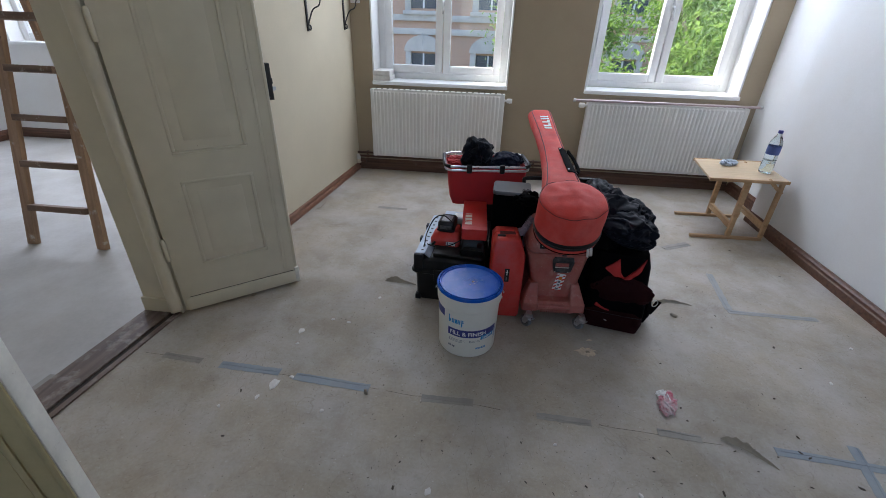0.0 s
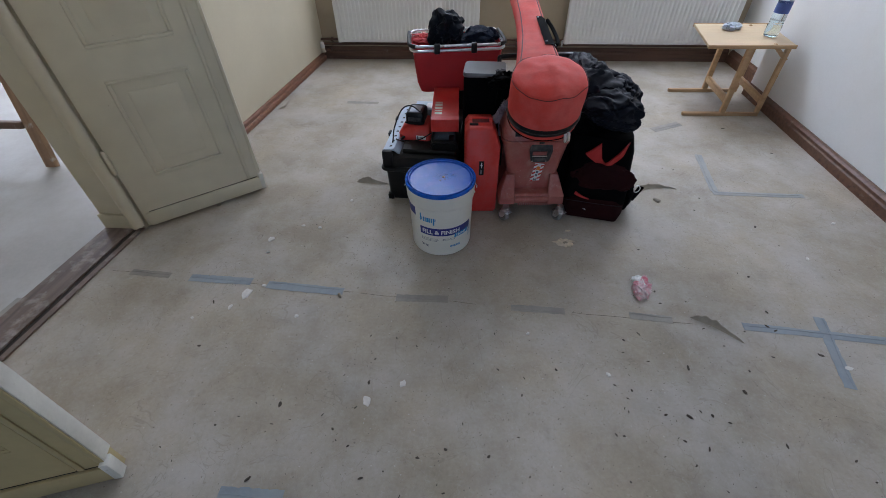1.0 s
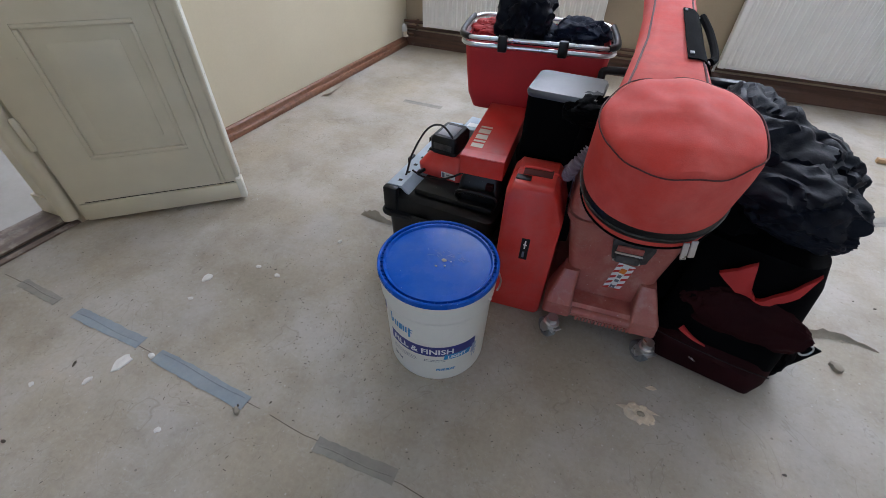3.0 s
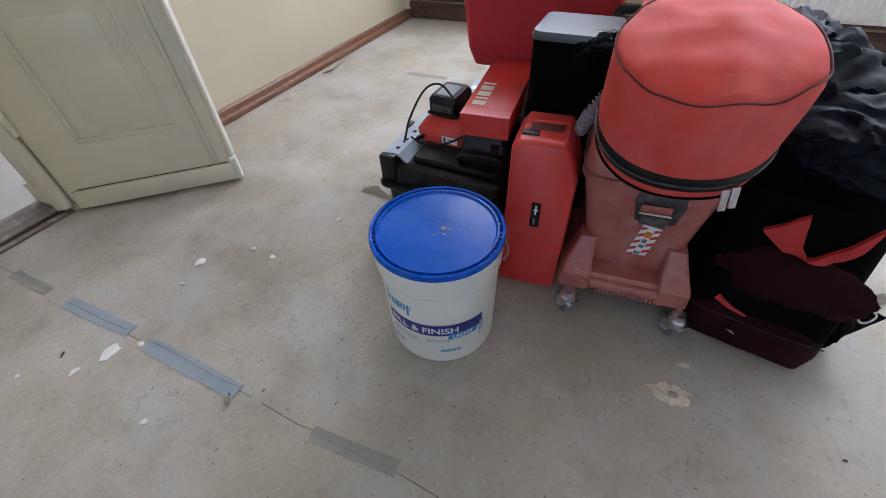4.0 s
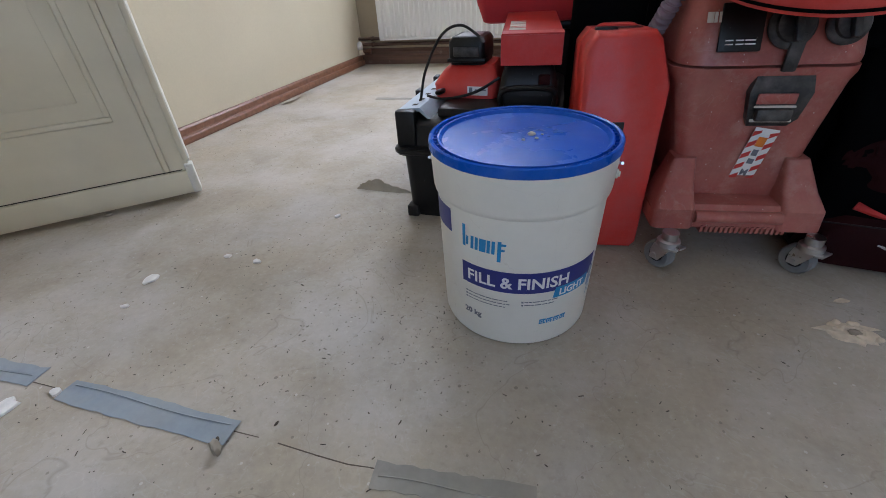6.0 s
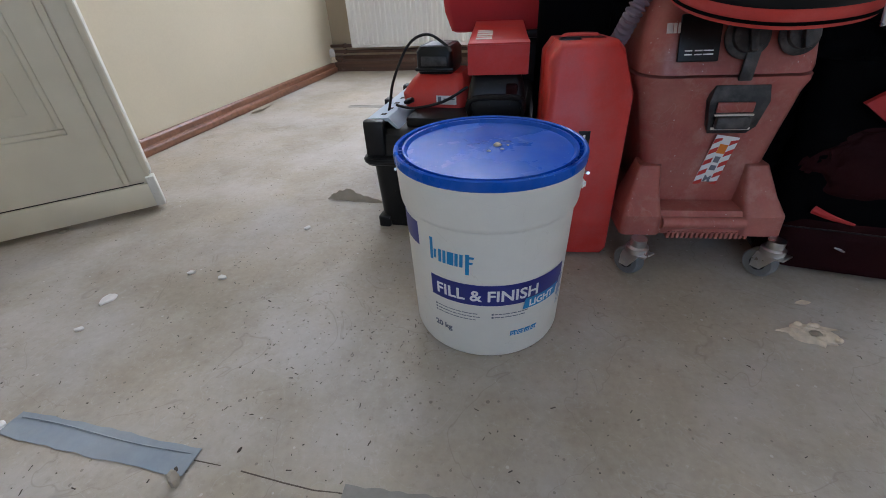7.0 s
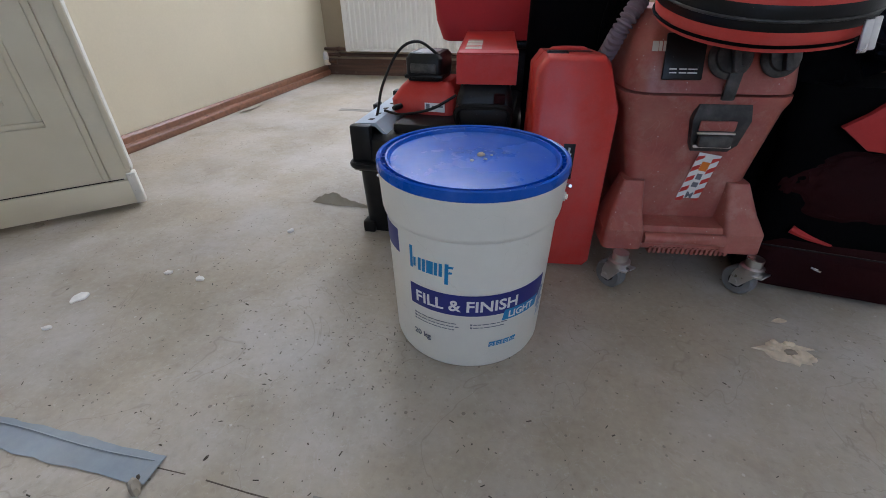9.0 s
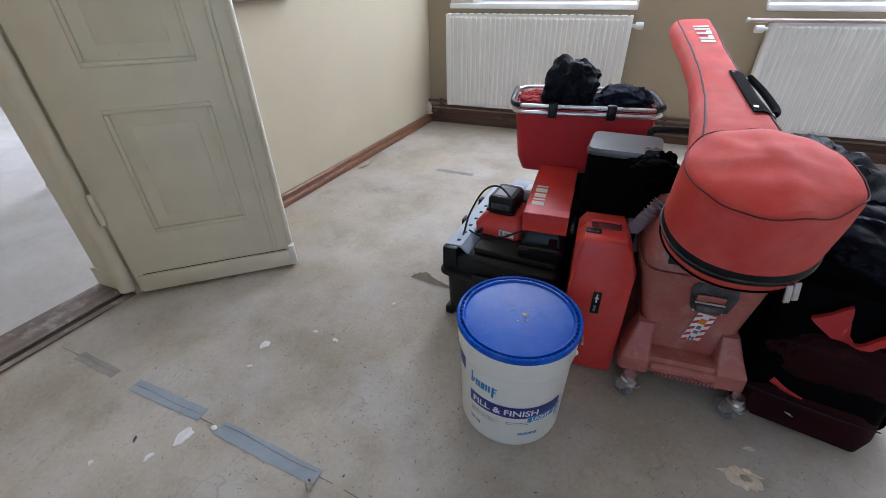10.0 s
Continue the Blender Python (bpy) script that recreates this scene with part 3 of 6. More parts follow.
for a, b in ((-1.08, -0.04), (0.04, 1.08)):
    part("rail", box(a, b, 0.065, 0.115, 0.03, 0.10, 0.004), M_FRAME, ww)
    part("rail", box(a, b, 0.065, 0.115, 1.68, 1.748, 0.004), M_FRAME, ww)
    pane = part("pane", box(a, b, 0.088, 0.092, 0.10, 1.68), M_GLASS, ww)
    pane.visible_shadow = False

# radiators
def radiator(name, x0, x1, z0, z1, label, flutes):
    r = thing(name, pose(x0, 4.395, z0), label, "radiator", "radiators")
    w, h = x1 - x0, z1 - z0
    pts = []
    n = flutes
    for i in range(n):
        a = 0.03 + (w - 0.06) * i / n
        s = (w - 0.06) / n
        for u, d in ((0.0, 0.0), (0.18, -0.0055), (0.55, -0.0055), (0.73, 0.0)):
            pts.append((a + s * u, d))
    pts.append((w - 0.03, 0.0))
    b = loft([[(x, y, z) for x, y in pts] for z in (0.025, h - 0.025)], closed=False)
    for zz, dz in ((0.025, -1), (h - 0.025, 1)):
        b2 = loft([[(x, y, zz) for x, y in pts], [(x, 0.003, zz + dz * 0.012) for x, y in pts], [(x, 0.003, zz + dz * 0.024) for x, y in pts]], closed=False)
        b = join(b, b2)
    part("front_panel", b, M_RAD, r, smooth=False)
    part("body", box(0.0, w, 0.0032, 0.06, 0.0, h - 0.004, 0.004), M_RAD, r)
    part("side_cover", box(-0.002, 0.030, -0.004, 0.062, -0.001, h, 0.004), M_RAD, r)
    part("side_cover", box(w - 0.030, w + 0.002, -0.004, 0.062, -0.001, h, 0.004), M_RAD, r)
    g = part("top_grille", box(0.03, w - 0.03, 0.004, 0.058, h - 0.004, h + 0.001), M_RAD, r)
    for i in range(int(w / 0.025)):
        part("slot", box(0.04 + i * 0.025, 0.055 + i * 0.025, 0.012, 0.05, h + 0.0012, h + 0.0022), M_GAP, g, smooth=False) if i % 2 == 0 else None
    for x in (0.12, w - 0.12):
        part("bracket", box(x - 0.015, x + 0.015, 0.058, 0.0945, h * 0.25, h * 0.75), M_RAD, r)
    return r


rad1 = radiator("radiator", -0.872, 0.300, 0.155, 0.748, "white ribbed panel radiator below the window with stored stone", 34)
rad2 = radiator("radiator", 1.000, 2.290, 0.150, 0.725, "white ribbed panel radiator under the sunny window", 38)
for r, x, s in ((rad1, 1.172, 1), (rad2, 0.0, -1)):
    v = part("valve", moved(turned([(0.010, 0), (0.010, 0.02), (0.019, 0.022), (0.021, 0.05), (0.018, 0.066), (0.0, 0.068)], 18), pose(x, 0.03, 0.56 - 0.02, 0, 90 * s, 0)), M_RAD, r, "white thermostat valve")
    part("feed_pipe", tube([(x * 1.0 + s * 0.012, 0.03, 0.02), (x + s * 0.012, 0.03, -0.03)], 0.008, 8), M_CHROME, r)

# doorway: lining, rounded bead, threshold
lin = tagged(thing("door_lining", pose(0, 0, 0), "cream painted wooden door lining with a rounded bead", "door frame"), kind="structure")
part("jamb", left_piece(DOOR_Y1, DOOR_Y1 + 0.0195, 0.0, DOOR_H, -0.004, WT + 0.004), M_DOOR, lin)
part("jamb", left_piece(DOOR_Y0 - 0.0195, DOOR_Y0, 0.0, DOOR_H, -0.004, WT + 0.004), M_DOOR, lin)
part("head", left_piece(DOOR_Y0, DOOR_Y1, DOOR_H, DOOR_H + 0.0195, -0.004, WT + 0.004), M_DOOR, lin)
part("plinth_block", left_piece(DOOR_Y1 - 0.012, DOOR_Y1 - 0.0005, 0.0, 0.085, 0.012, WT + 0.008), M_DOOR, lin)
part("bead", tube([(left_x(2.1) + 0.006, 2.088, 0.03), (left_x(2.1) + 0.006, 2.088, DOOR_H)], 0.027, 18), M_DOOR, lin)
part("architrave", left_piece(DOOR_Y1 + 0.002, DOOR_Y1 + 0.105, 0.0, DOOR_H + 0.1, -0.020, -0.005), M_DOOR, lin)
part("architrave", left_piece(DOOR_Y0 - 0.105, DOOR_Y0 - 0.002, 0.0, DOOR_H + 0.1, -0.020, -0.005), M_DOOR, lin)
th = tagged(thing("threshold", pose(0, 0, 0), "worn brown wooden threshold with a dark open joint", "threshold"), kind="structure")
part("board", left_piece(DOOR_Y0, DOOR_Y1, -0.001, 0.010, 0.030, WT + 0.010), M_THRESH, th)
part("joint", left_piece(DOOR_Y0, DOOR_Y1, 0.0005, 0.003, 0.008, 0.030), M_GAP, th)
part("edge_strip", left_piece(DOOR_Y0, DOOR_Y1 + 0.0, 0.0005, 0.007, -0.016, 0.008), M_THRESH, th)
part("tape_edge", left_piece(0.95, 1.66, -0.0035, -0.0015, WT + 0.010, WT + 0.05), M_TAPEOLD, th)

# door leaves
def leaf(name, hinge, tip, paint, label, lock):
    """A panelled leaf, from the hinge along local x; its front faces local -y."""
    hx, hy = hinge
    L = math.hypot(tip[0] - hx, tip[1] - hy)
    d = tagged(thing(name, pose(hx, hy, 0, 0, 0, math.degrees(math.atan2(tip[1] - hy, tip[0] - hx))), label, "door"), kind="structure")
    H, T, z0 = 2.40, 0.042, 0.014
    st = 0.125
    panels = ((0.240, 0.655), (0.770, 1.60), (1.70, 2.27))
    part("stile", box(0, st, 0, T, z0, H), paint, d, smooth=False)
    part("stile", box(L - st, L, 0, T, z0, H), paint, d, smooth=False)
    zr = [z0] + [v for p in panels for v in p] + [H]
    for a, b in zip(zr[0::2], zr[1::2]):
        part("rail", box(st, L - st, 0.0, T, a, b), paint, d, smooth=False)
    for a, b in panels:
        p = part("panel", box(st - 0.001, L - st + 0.001, 0.009, T - 0.009, a - 0.001, b + 0.001), paint, d)
        part("raised_field", box(st + 0.055, L - st - 0.055, 0.0072, T - 0.0072, a + 0.055, b - 0.055, 0.0017), paint, p)
        for yy in (-0.001, T - 0.013):
            for q in ((st, L - st, a, a + 0.014), (st, L - st, b - 0.014, b), (st, st + 0.014, a + 0.014, b - 0.014), (L - st - 0.014, L - st, a + 0.014, b - 0.014)):
                part("moulding", box(q[0], q[1], yy, yy + 0.014, q[2], q[3], 0.004), paint, p)
    part("kick_board", box(0.012, L + 0.004, -0.010, 0.0, z0, 0.082, 0.003), paint, d)
    part("kick_joint", box(0.03, L - 0.02, -0.0012, 0.0, 0.0825, 0.085), M_GAP, d, smooth=False)
    part("drip_edge", box(L - 0.012, L + 0.010, -0.012, T * 0.5, z0, 0.10, 0.003), M_DOOR_EDGE, d)
    part("rebate_bead", box(L - 0.066, L - 0.050, -0.005, 0.0, 0.086, H, 0.004), paint, d)
    part("rebate_bead", box(L - 0.010, L + 0.004, -0.006, 0.0, 0.11, H, 0.003), paint, d)
    part("edge", box(L, L + 0.006, 0.0, T, z0 + 0.09, H, 0.002), M_DOOR_EDGE, d)
    for z in (0.30, 1.20, 2.10):
        hg = part("hinge", moved(turned([(0.009, 0), (0.010, 0.002), (0.010, 0.10), (0.006, 0.108), (0.0, 0.11)], 12), pose(-0.004, -0.008, z)), paint, d, "painted-over barrel hinge")
    if lock:
        part("lock_plate", box(L + 0.0062, L + 0.026, 0.002, T - 0.002, 0.965, 1.115, 0.001), M_BLACKMETAL, d, "black iron lock plate")
        part("bolt", box(L + 0.0262, L + 0.032, 0.014, T - 0.014, 1.03, 1.055, 0.001), M_BLACKMETAL, d)
    return d


leaf("door_1", (-1.222, 2.108), (-0.800, 2.452), M_DOOR, "narrow cream painted panel door leaf standing open, chipped at its foot", True)
leaf("door_2", (-1.325, 0.835), (-0.660, 1.052), M_DOOR_OLD_SHADED, "open yellowed panel door leaf with backlit shade painted in, pale worn edge", True)

# ---- the bucket of filler ----
bk = thing("bucket", pose(0.154, 2.117, 0), "white plastic filler bucket with a blue lid and printed label", "bucket")
RB, RT, BH, RL = 0.1275, 0.1345, 0.300, 0.1335


def bucket_r(z):
    return RB + (RT - RB) * z / BH


part("body", turned([(0.0, 0.004), (RB - 0.012, 0.003), (RB - 0.006, 0.0), (RB - 0.002, 0.002), (RB, 0.008), (bucket_r(0.228), 0.228), (bucket_r(0.240), 0.240), (RL + 0.0035, 0.244), (RL + 0.0048, 0.250), (RL + 0.0078, 0.308), (RL - 0.002, 0.309), (RL - 0.006, 0.20), (0.0, 0.19)], 96, cap=False), M_BUCKET, bk)
lid = part("lid", turned([(RL + 0.0080, 0.3045), (RL + 0.0094, 0.3060), (RL + 0.0098, 0.3150), (RL + 0.0088, 0.3185), (RL + 0.006, 0.3200), (RL + 0.003, 0.3185), (RL + 0.002, 0.3105), (RL - 0.003, 0.3105), (RL - 0.004, 0.3180), (RL - 0.007, 0.3180), (RL - 0.011, 0.3125), (RL - 0.05, 0.3128), (0.0, 0.3130)], 128, cap=False), M_LID, bk, "blue snap-on lid, scratched and dusty")
rng = random.Random(44)
scuff = None
for k in range(26):
    a = rng.gauss(0.0, 0.5)
    cx, cy, ln = 0.012 + rng.gauss(0, 0.026), 0.022 + 0.008 * math.sin(k) + rng.gauss(0, 0.007), rng.uniform(0.004, 0.016)
    scuff = join(scuff, moved(box(-ln / 2, ln / 2, -0.0006, 0.0006, 0, 0.0004), pose(cx, cy, 0.3131, 0, 0, math.degrees(a))))
part("scuffs", scuff, mat("pale_scuffed_plastic", (0.10, 0.20, 0.55), 0.6, var=0.1, bump=0), lid, "pale dried scuffs", smooth=False)
rib_bm = bmesh.new()
for i in range(60):
    a = 2 * math.pi * i / 60
    rib_bm = join(rib_bm, moved(box(-0.0008, 0.0008, -0.0030, 0.0040, 0.3100, 0.3155), Matrix.Rotation(a, 4, "Z") @ pose(0, RL - 0.001, 0)))
part("rim_ribs", rib_bm, M_LID, lid, smooth=False)
for s in (-1, 1):
    ear = part("ear", moved(turned([(0.007, 0), (0.007, 0.003), (0.004, 0.004), (0.004, 0.006), (0.0, 0.0065)], 14), Matrix.Rotation(radians(78 if s > 0 else 258), 4, "Z") @ pose(0, -RL - 0.005, 0.270, 90, 0, 0)), M_BUCKET, bk)
part("handle", tube([(math.cos(radians(a)) * 0.148, 0.012 + math.sin(radians(a)) * 0.150, 0.270 - 0.055 * math.sin(radians(a))) for a in range(-6, 188, 8)], 0.0025, 8), M_CHROME, bk, "thin wire carrying handle")
for x, y, s, mt in ((0.012, 0.004, 0.006, M_SPLAT), (0.02, -0.012, 0.003, M_PLASTER), (0.001, -0.020, 0.003, M_PLASTER), (0.028, 0.006, 0.0022, M_PLASTER)):
    crumb = thing("plaster_crumb", pose(0.154 + x, 2.117 + y, 0.3131 + s * 0.3), "small plaster crumb lying on the blue lid", "crumb", "crumbs on the lid")
    part("grain", cloth((s, s * 0.7, s * 0.6), x * 50, 2), mt, crumb)


def wrap(b, t0, z0, lift=0.0006):
    """Lay flat print round the bucket: x runs round it, y up it; t0 in degrees from the front."""
    bmesh.ops.subdivide_edges(b, edges=[e for e in b.edges if abs(e.verts[0].co.x - e.verts[1].co.x) > 0.012], cuts=6)
    for v in b.verts:
        z = z0 + v.co.y
        r = bucket_r(z) + lift + v.co.z
        a = radians(t0 + 4.2) + v.co.x / 0.131
        v.co = (r * math.sin(a), -r * math.cos(a), z)
    return b


def patch(w, h, nx=24, skew=0.0):
    b = bmesh.new()
    vs = [[b.verts.new((w * i / nx + skew * j, h * j, 0)) for i in range(nx + 1)] for j in (0, 1)]
    for i in range(nx):
        b.faces.new((vs[0][i], vs[0][i + 1], vs[1][i + 1], vs[1][i]))
    return b


lab = part("label_band", wrap(patch(0.235, 0.0390), -41, 0.113), M_INKBLUE, bk, "dark blue label band")
part("lettering", wrap(flat_text("FILL & FINISH", 0.0283, 0.0007), -36.5, 0.1222, 0.0012), M_INKWHITE, lab, "white lettering reading FILL & FINISH")
lab = part("label_tab", wrap(patch(0.070, 0.0205, 10, 0.004), 24, 0.0985, 0.0009), M_INKCYAN, bk, "light blue label tab")
part("lettering", wrap(flat_text("LIGHT", 0.0178, 0.0006), 28.5, 0.1025, 0.0014), M_INKWHITE, lab, "white lettering reading LIGHT")
part("lettering", wrap(flat_text("20 kg", 0.0150, 0.0006), -40, 0.050), M_INKGREY, bk, "small dark lettering reading 20 kg")
for i, q in enumerate(("Q1", "Q2", "Q3", "Q4")):
    lab = part("label_box", wrap(patch(0.0110, 0.0100, 3, 0.001), 16 + i * 5.4, 0.047, 0.0006), M_INKCYAN, bk)
    part("lettering", wrap(flat_text(q, 0.0078), 16.6 + i * 5.4, 0.0492, 0.0011), M_INKWHITE, lab)
# maker's mark as plain upright shapes
for x, w, z0, h in ((0.0, 0.0045, 0.0, 0.034), (0.0055, 0.0035, 0.004, 0.014), (0.0125, 0.0042, 0.0, 0.020), (0.0185, 0.0042, 0.0, 0.020), (0.0245, 0.0085, 0.0, 0.020), (0.0345, 0.0040, 0.0, 0.020), (0.0405, 0.0040, 0.0, 0.020), (0.0475, 0.0045, -0.012, 0.032), (0.0522, 0.0055, 0.0165, 0.0035), (0.0522, 0.004, 0.007, 0.0035)):
    part("mark_bar", wrap(moved(patch(w * 1.25, h * 1.12, 2, 0.001), pose(x * 1.22, z0, 0)), -40, 0.181), M_INKCYAN, bk)
part("side_block", wrap(patch(0.080, 0.040), -86, 0.192), M_INKBLUE, bk, "dark blue block on the label")
rngb = random.Random(5)
bars = None
for c, (t0, ln) in enumerate(((-36.5, 0.073), (4, 0.052))):
    for i in range(3 if c == 0 else 2):
        z = 0.094 - i * 0.0062
        bars = join(bars, moved(patch(0.0032, 0.0034, 1), pose(radians(t0 + 36.5) * 0.133 - 0.0045, z - 0.09, 0)))
        x = 0.0
        L = ln * rngb.uniform(0.82, 1.0)
        while x < L:
            w = rngb.uniform(0.004, 0.011)
            bars = join(bars, moved(patch(w, 0.0017, 1), pose(radians(t0 + 36.5) * 0.133 + x, z - 0.09 + 0.0008, 0)))
            x += w + 0.0012
part("small_print", wrap(bars, -36.5, 0.090), M_INKGREY, bk, "lines of small grey print")
pic = None
for x, z, w, h in ((0, 0.020, 0.012, 0.03), (0.004, 0.0, 0.003, 0.022), (0.012, 0.002, 0.003, 0.02), (0.002, 0.046, 0.014, 0.012), (0.010, 0.028, 0.010, 0.006)):
    pic = join(pic, moved(patch(w, h, 1, 0.002), pose(x, z, 0)))
part("side_print", wrap(pic, 57, 0.068, 0.0010), mat("pale_blue_print", (0.35, 0.42, 0.52), 0.5, bump=0), bk, "faint grey-blue drawing on the label")

# ---- wheeled dust extractor ----
vac = thing("vacuum_cleaner", pose(0.575, 2.285, 0, 0, 0, 3), "dusty red workshop vacuum cleaner on four castors", "vacuum")
base = loft([rrect(-0.164, 0.128, 0.000, 0.46, 0.080, 0.03), rrect(-0.168, 0.132, -0.006, 0.47, 0.085, 0.03), rrect(-0.168, 0.132, -0.006, 0.47, 0.114, 0.03), rrect(-0.156, 0.122, 0.006, 0.46, 0.128, 0.03)])
part("base", base, M_VAC, vac)
for s in (-1, 1):
    c = -0.014 + s * (0.116 if s < 0 else 0.106)
    part("corner_block", loft([rrect(c - 0.038, c + 0.038, -0.014, 0.085, 0.084, 0.012), rrect(c - 0.036, c + 0.036, -0.012, 0.085, 0.124, 0.012), rrect(c - 0.030 - s * 0.004, c + 0.030 - s * 0.004, 0.014, 0.09, 0.150, 0.010), rrect(c - 0.020 - s * 0.014, c + 0.020 - s * 0.014, 0.044, 0.09, 0.205, 0.008)]), M_VAC, vac)
    part("screw", moved(turned([(0.006, 0), (0.006, 0.002), (0.0, 0.0025)], 12), pose(c + s * 0.022, 0.000, 0.1275)), M_CHROME, vac)
part("foot_bar", tube([(-0.092, -0.006, 0.108), (0.058, -0.006, 0.108)], 0.012, 12), M_VAC, vac)
gr = None
for i in range(17):
    gr = box(-0.076 + i * 0.009, -0.071 + i * 0.009, -0.008, 0.02, 0.074, 0.088, bm=gr)
part("skirt_ribs", gr, M_VAC, vac, smooth=False)
tank = []
for z, x0, x1, y0, y1, r in ((0.115, -0.112, 0.082, 0.055, 0.42, 0.022), (0.16, -0.118, 0.086, 0.052, 0.43, 0.024), (0.25, -0.138, 0.104, 0.056, 0.44, 0.028), (0.335, -0.156, 0.124, 0.060, 0.45, 0.034), (0.350, -0.166, 0.134, 0.052, 0.46, 0.05), (0.362, -0.166, 0.134, 0.052, 0.46, 0.05), (0.3635, -0.158, 0.127, 0.060, 0.452, 0.05)):
    tank.append(rrect(x0, x1, y0, y1, z, r, 6))
part("tank", loft(tank), M_VAC, vac)
headr = [rrect(-0.162, 0.132, 0.054, 0.458, 0.3665, 0.05, 6), rrect(-0.164, 0.134, 0.056, 0.46, 0.375, 0.05, 6), rrect(-0.154, 0.128, 0.085, 0.45, 0.465, 0.05, 6), rrect(-0.140, 0.118, 0.11, 0.43, 0.492, 0.05, 6)]
part("motor_head", loft(headr), M_VAC, vac)
FR = pose(-0.006, 0.0665, 0.424, 90 - 18, 0, 0)
part("socket_flap", moved(box(-0.108, -0.042, -0.038, 0.036, 0.0, 0.006, 0.002), FR), M_BLACK, vac, "black socket cover")
pb = None
for i in range(2):
    for x, w in ((-0.098, 0.012), (-0.082, 0.012), (-0.068, 0.016)):
        pb = moved(box(x, x + w, -0.028 + i * 0.006, -0.026 + i * 0.006, 0.0062, 0.0066), Matrix()) if pb is None else box(x, x + w, -0.028 + i * 0.006, -0.026 + i * 0.006, 0.0062, 0.0066, bm=pb)
part("small_print", moved(pb, FR), M_INKWHITE, vac)
for x, r in ((0.000, 0.036), (0.080, 0.032)):
    kn = part("rotary_knob", moved(turned([(r, 0.0), (r, 0.004), (r - 0.004, 0.008), (r - 0.008, 0.009), (r - 0.009, 0.015), (0, 0.016)], 30), FR @ pose(x, 0.0, 0.0)), M_BLACKDUST, vac)
    part("grip", moved(box(-0.006, 0.006, -r + 0.008, r - 0.008, 0.015, 0.026, 0.003), FR @ pose(x, 0, 0, 0, 0, 8)), M_BLACKDUST, kn)


def loft_pk(rings):
    return moved(loft(rings), pose(0.004, 0.004, -0.010) @ Matrix.Diagonal((0.80, 1, 1, 1)) @ pose(0, 0, 0.32) @ Matrix.Diagonal((1, 1, 0.88, 1)) @ pose(0, 0, -0.32))


part("latch_strap", moved(box(-0.011, 0.011, -0.005, 0.052, 0.0, 0.008, 0.003), pose(0.003, 0.052, 0.362, 90, 0, 0)), M_BLACKDUST, vac)
pk = part("latch_pocket", loft_pk([[(-0.052, 0.046, 0.365), (0.058, 0.046, 0.365), (0.058, 0.07, 0.365), (-0.052, 0.07, 0.365)], [(-0.060, 0.040, 0.335), (0.064, 0.040, 0.335), (0.064, 0.07, 0.335), (-0.060, 0.07, 0.335)], [(-0.050, 0.040, 0.285), (0.052, 0.040, 0.285), (0.052, 0.07, 0.285), (-0.050, 0.07, 0.285)], [(-0.040, 0.050, 0.268), (0.042, 0.050, 0.268), (0.042, 0.07, 0.268), (-0.040, 0.07, 0.268)]]), M_BLACKDUST, vac, "dusty black clamp pocket")
part("clamp", box(-0.030, 0.028, 0.028, 0.042, 0.278, 0.300, 0.005), M_BLACKDUST, pk)
part("clear_cover", box(-0.034, 0.032, 0.0345, 0.040, 0.276, 0.281, 0.002, bm=box(-0.034, 0.032, 0.0345, 0.040, 0.3005, 0.3045, 0.002)), M_STONE, pk, "dusty grey cover edge")
part("window_slot", box(-0.032, 0.030, 0.0375, 0.042, 0.306, 0.324, 0.002), M_VAC, pk)

SM = pose(0.0, 0.0516, 0.205, 90 + 2.2, 0, 0) @ pose(0, 0, 0, 0, 0, -9)
stk = part("sticker", moved(box(-0.021, 0.021, -0.056, 0.056, 0.0, 0.0006), SM), M_INKWHITE, vac, "white sticker with red stripes", smooth=False)
sb = None
for i in range(5):
    y = -0.050 + i * 0.022
    for sx in (-1, 1):
        q = bmesh.new()
        x0, x1 = (0.008, 0.021) if sx > 0 else (-0.021, -0.008)
        q.faces.new([q.verts.new(p) for p in ((x0, y, 0.001), (x1, y + 0.009, 0.001), (x1, min(0.052, y + 0.019), 0.001), (x0, min(0.052, y + 0.010), 0.001))])
        sb = join(sb, q)
part("stripes", moved(sb, SM), M_STICKRED, stk, smooth=False)
part("orange_field", moved(box(-0.0075, 0.0075, 0.022, 0.040, 0.0007, 0.0011), SM), M_ORANGE, stk, smooth=False)
part("symbols", moved(box(-0.005, 0.006, -0.012, -0.002, 0.0007, 0.0011, bm=box(-0.005, 0.005, 0.004, 0.016, 0.0007, 0.0011)), SM), M_INKGREY, stk, smooth=False)
part("class_letter", moved(flat_text("M", 0.018, 0.0006, "CENTER"), SM @ pose(0.0, -0.036, 0.0011)), M_INKGREY, stk, "black letter M", smooth=False)
lg = None
for i, w in enumerate((0.010, 0.004, 0.010, 0.010, 0.004)):
    lg = moved(box(0, w, 0, 0.016, 0, 0.0008), pose(-0.136 + sum((0.013, 0.007, 0.013, 0.013, 0.007)[:i]) * 0.55, 0, 0)) if lg is None else box(-0.136 + sum((0.013, 0.007, 0.013, 0.013, 0.007)[:i]) * 0.55, -0.136 + sum((0.013, 0.007, 0.013, 0.013, 0.007)[:i]) * 0.55 + w * 0.5, 0, 0.016, 0, 0.0008, bm=lg)
part("maker_mark", moved(lg, pose(0, 0.0655, 0.432, 70, 0, 0)), M_STONE, vac, smooth=False)


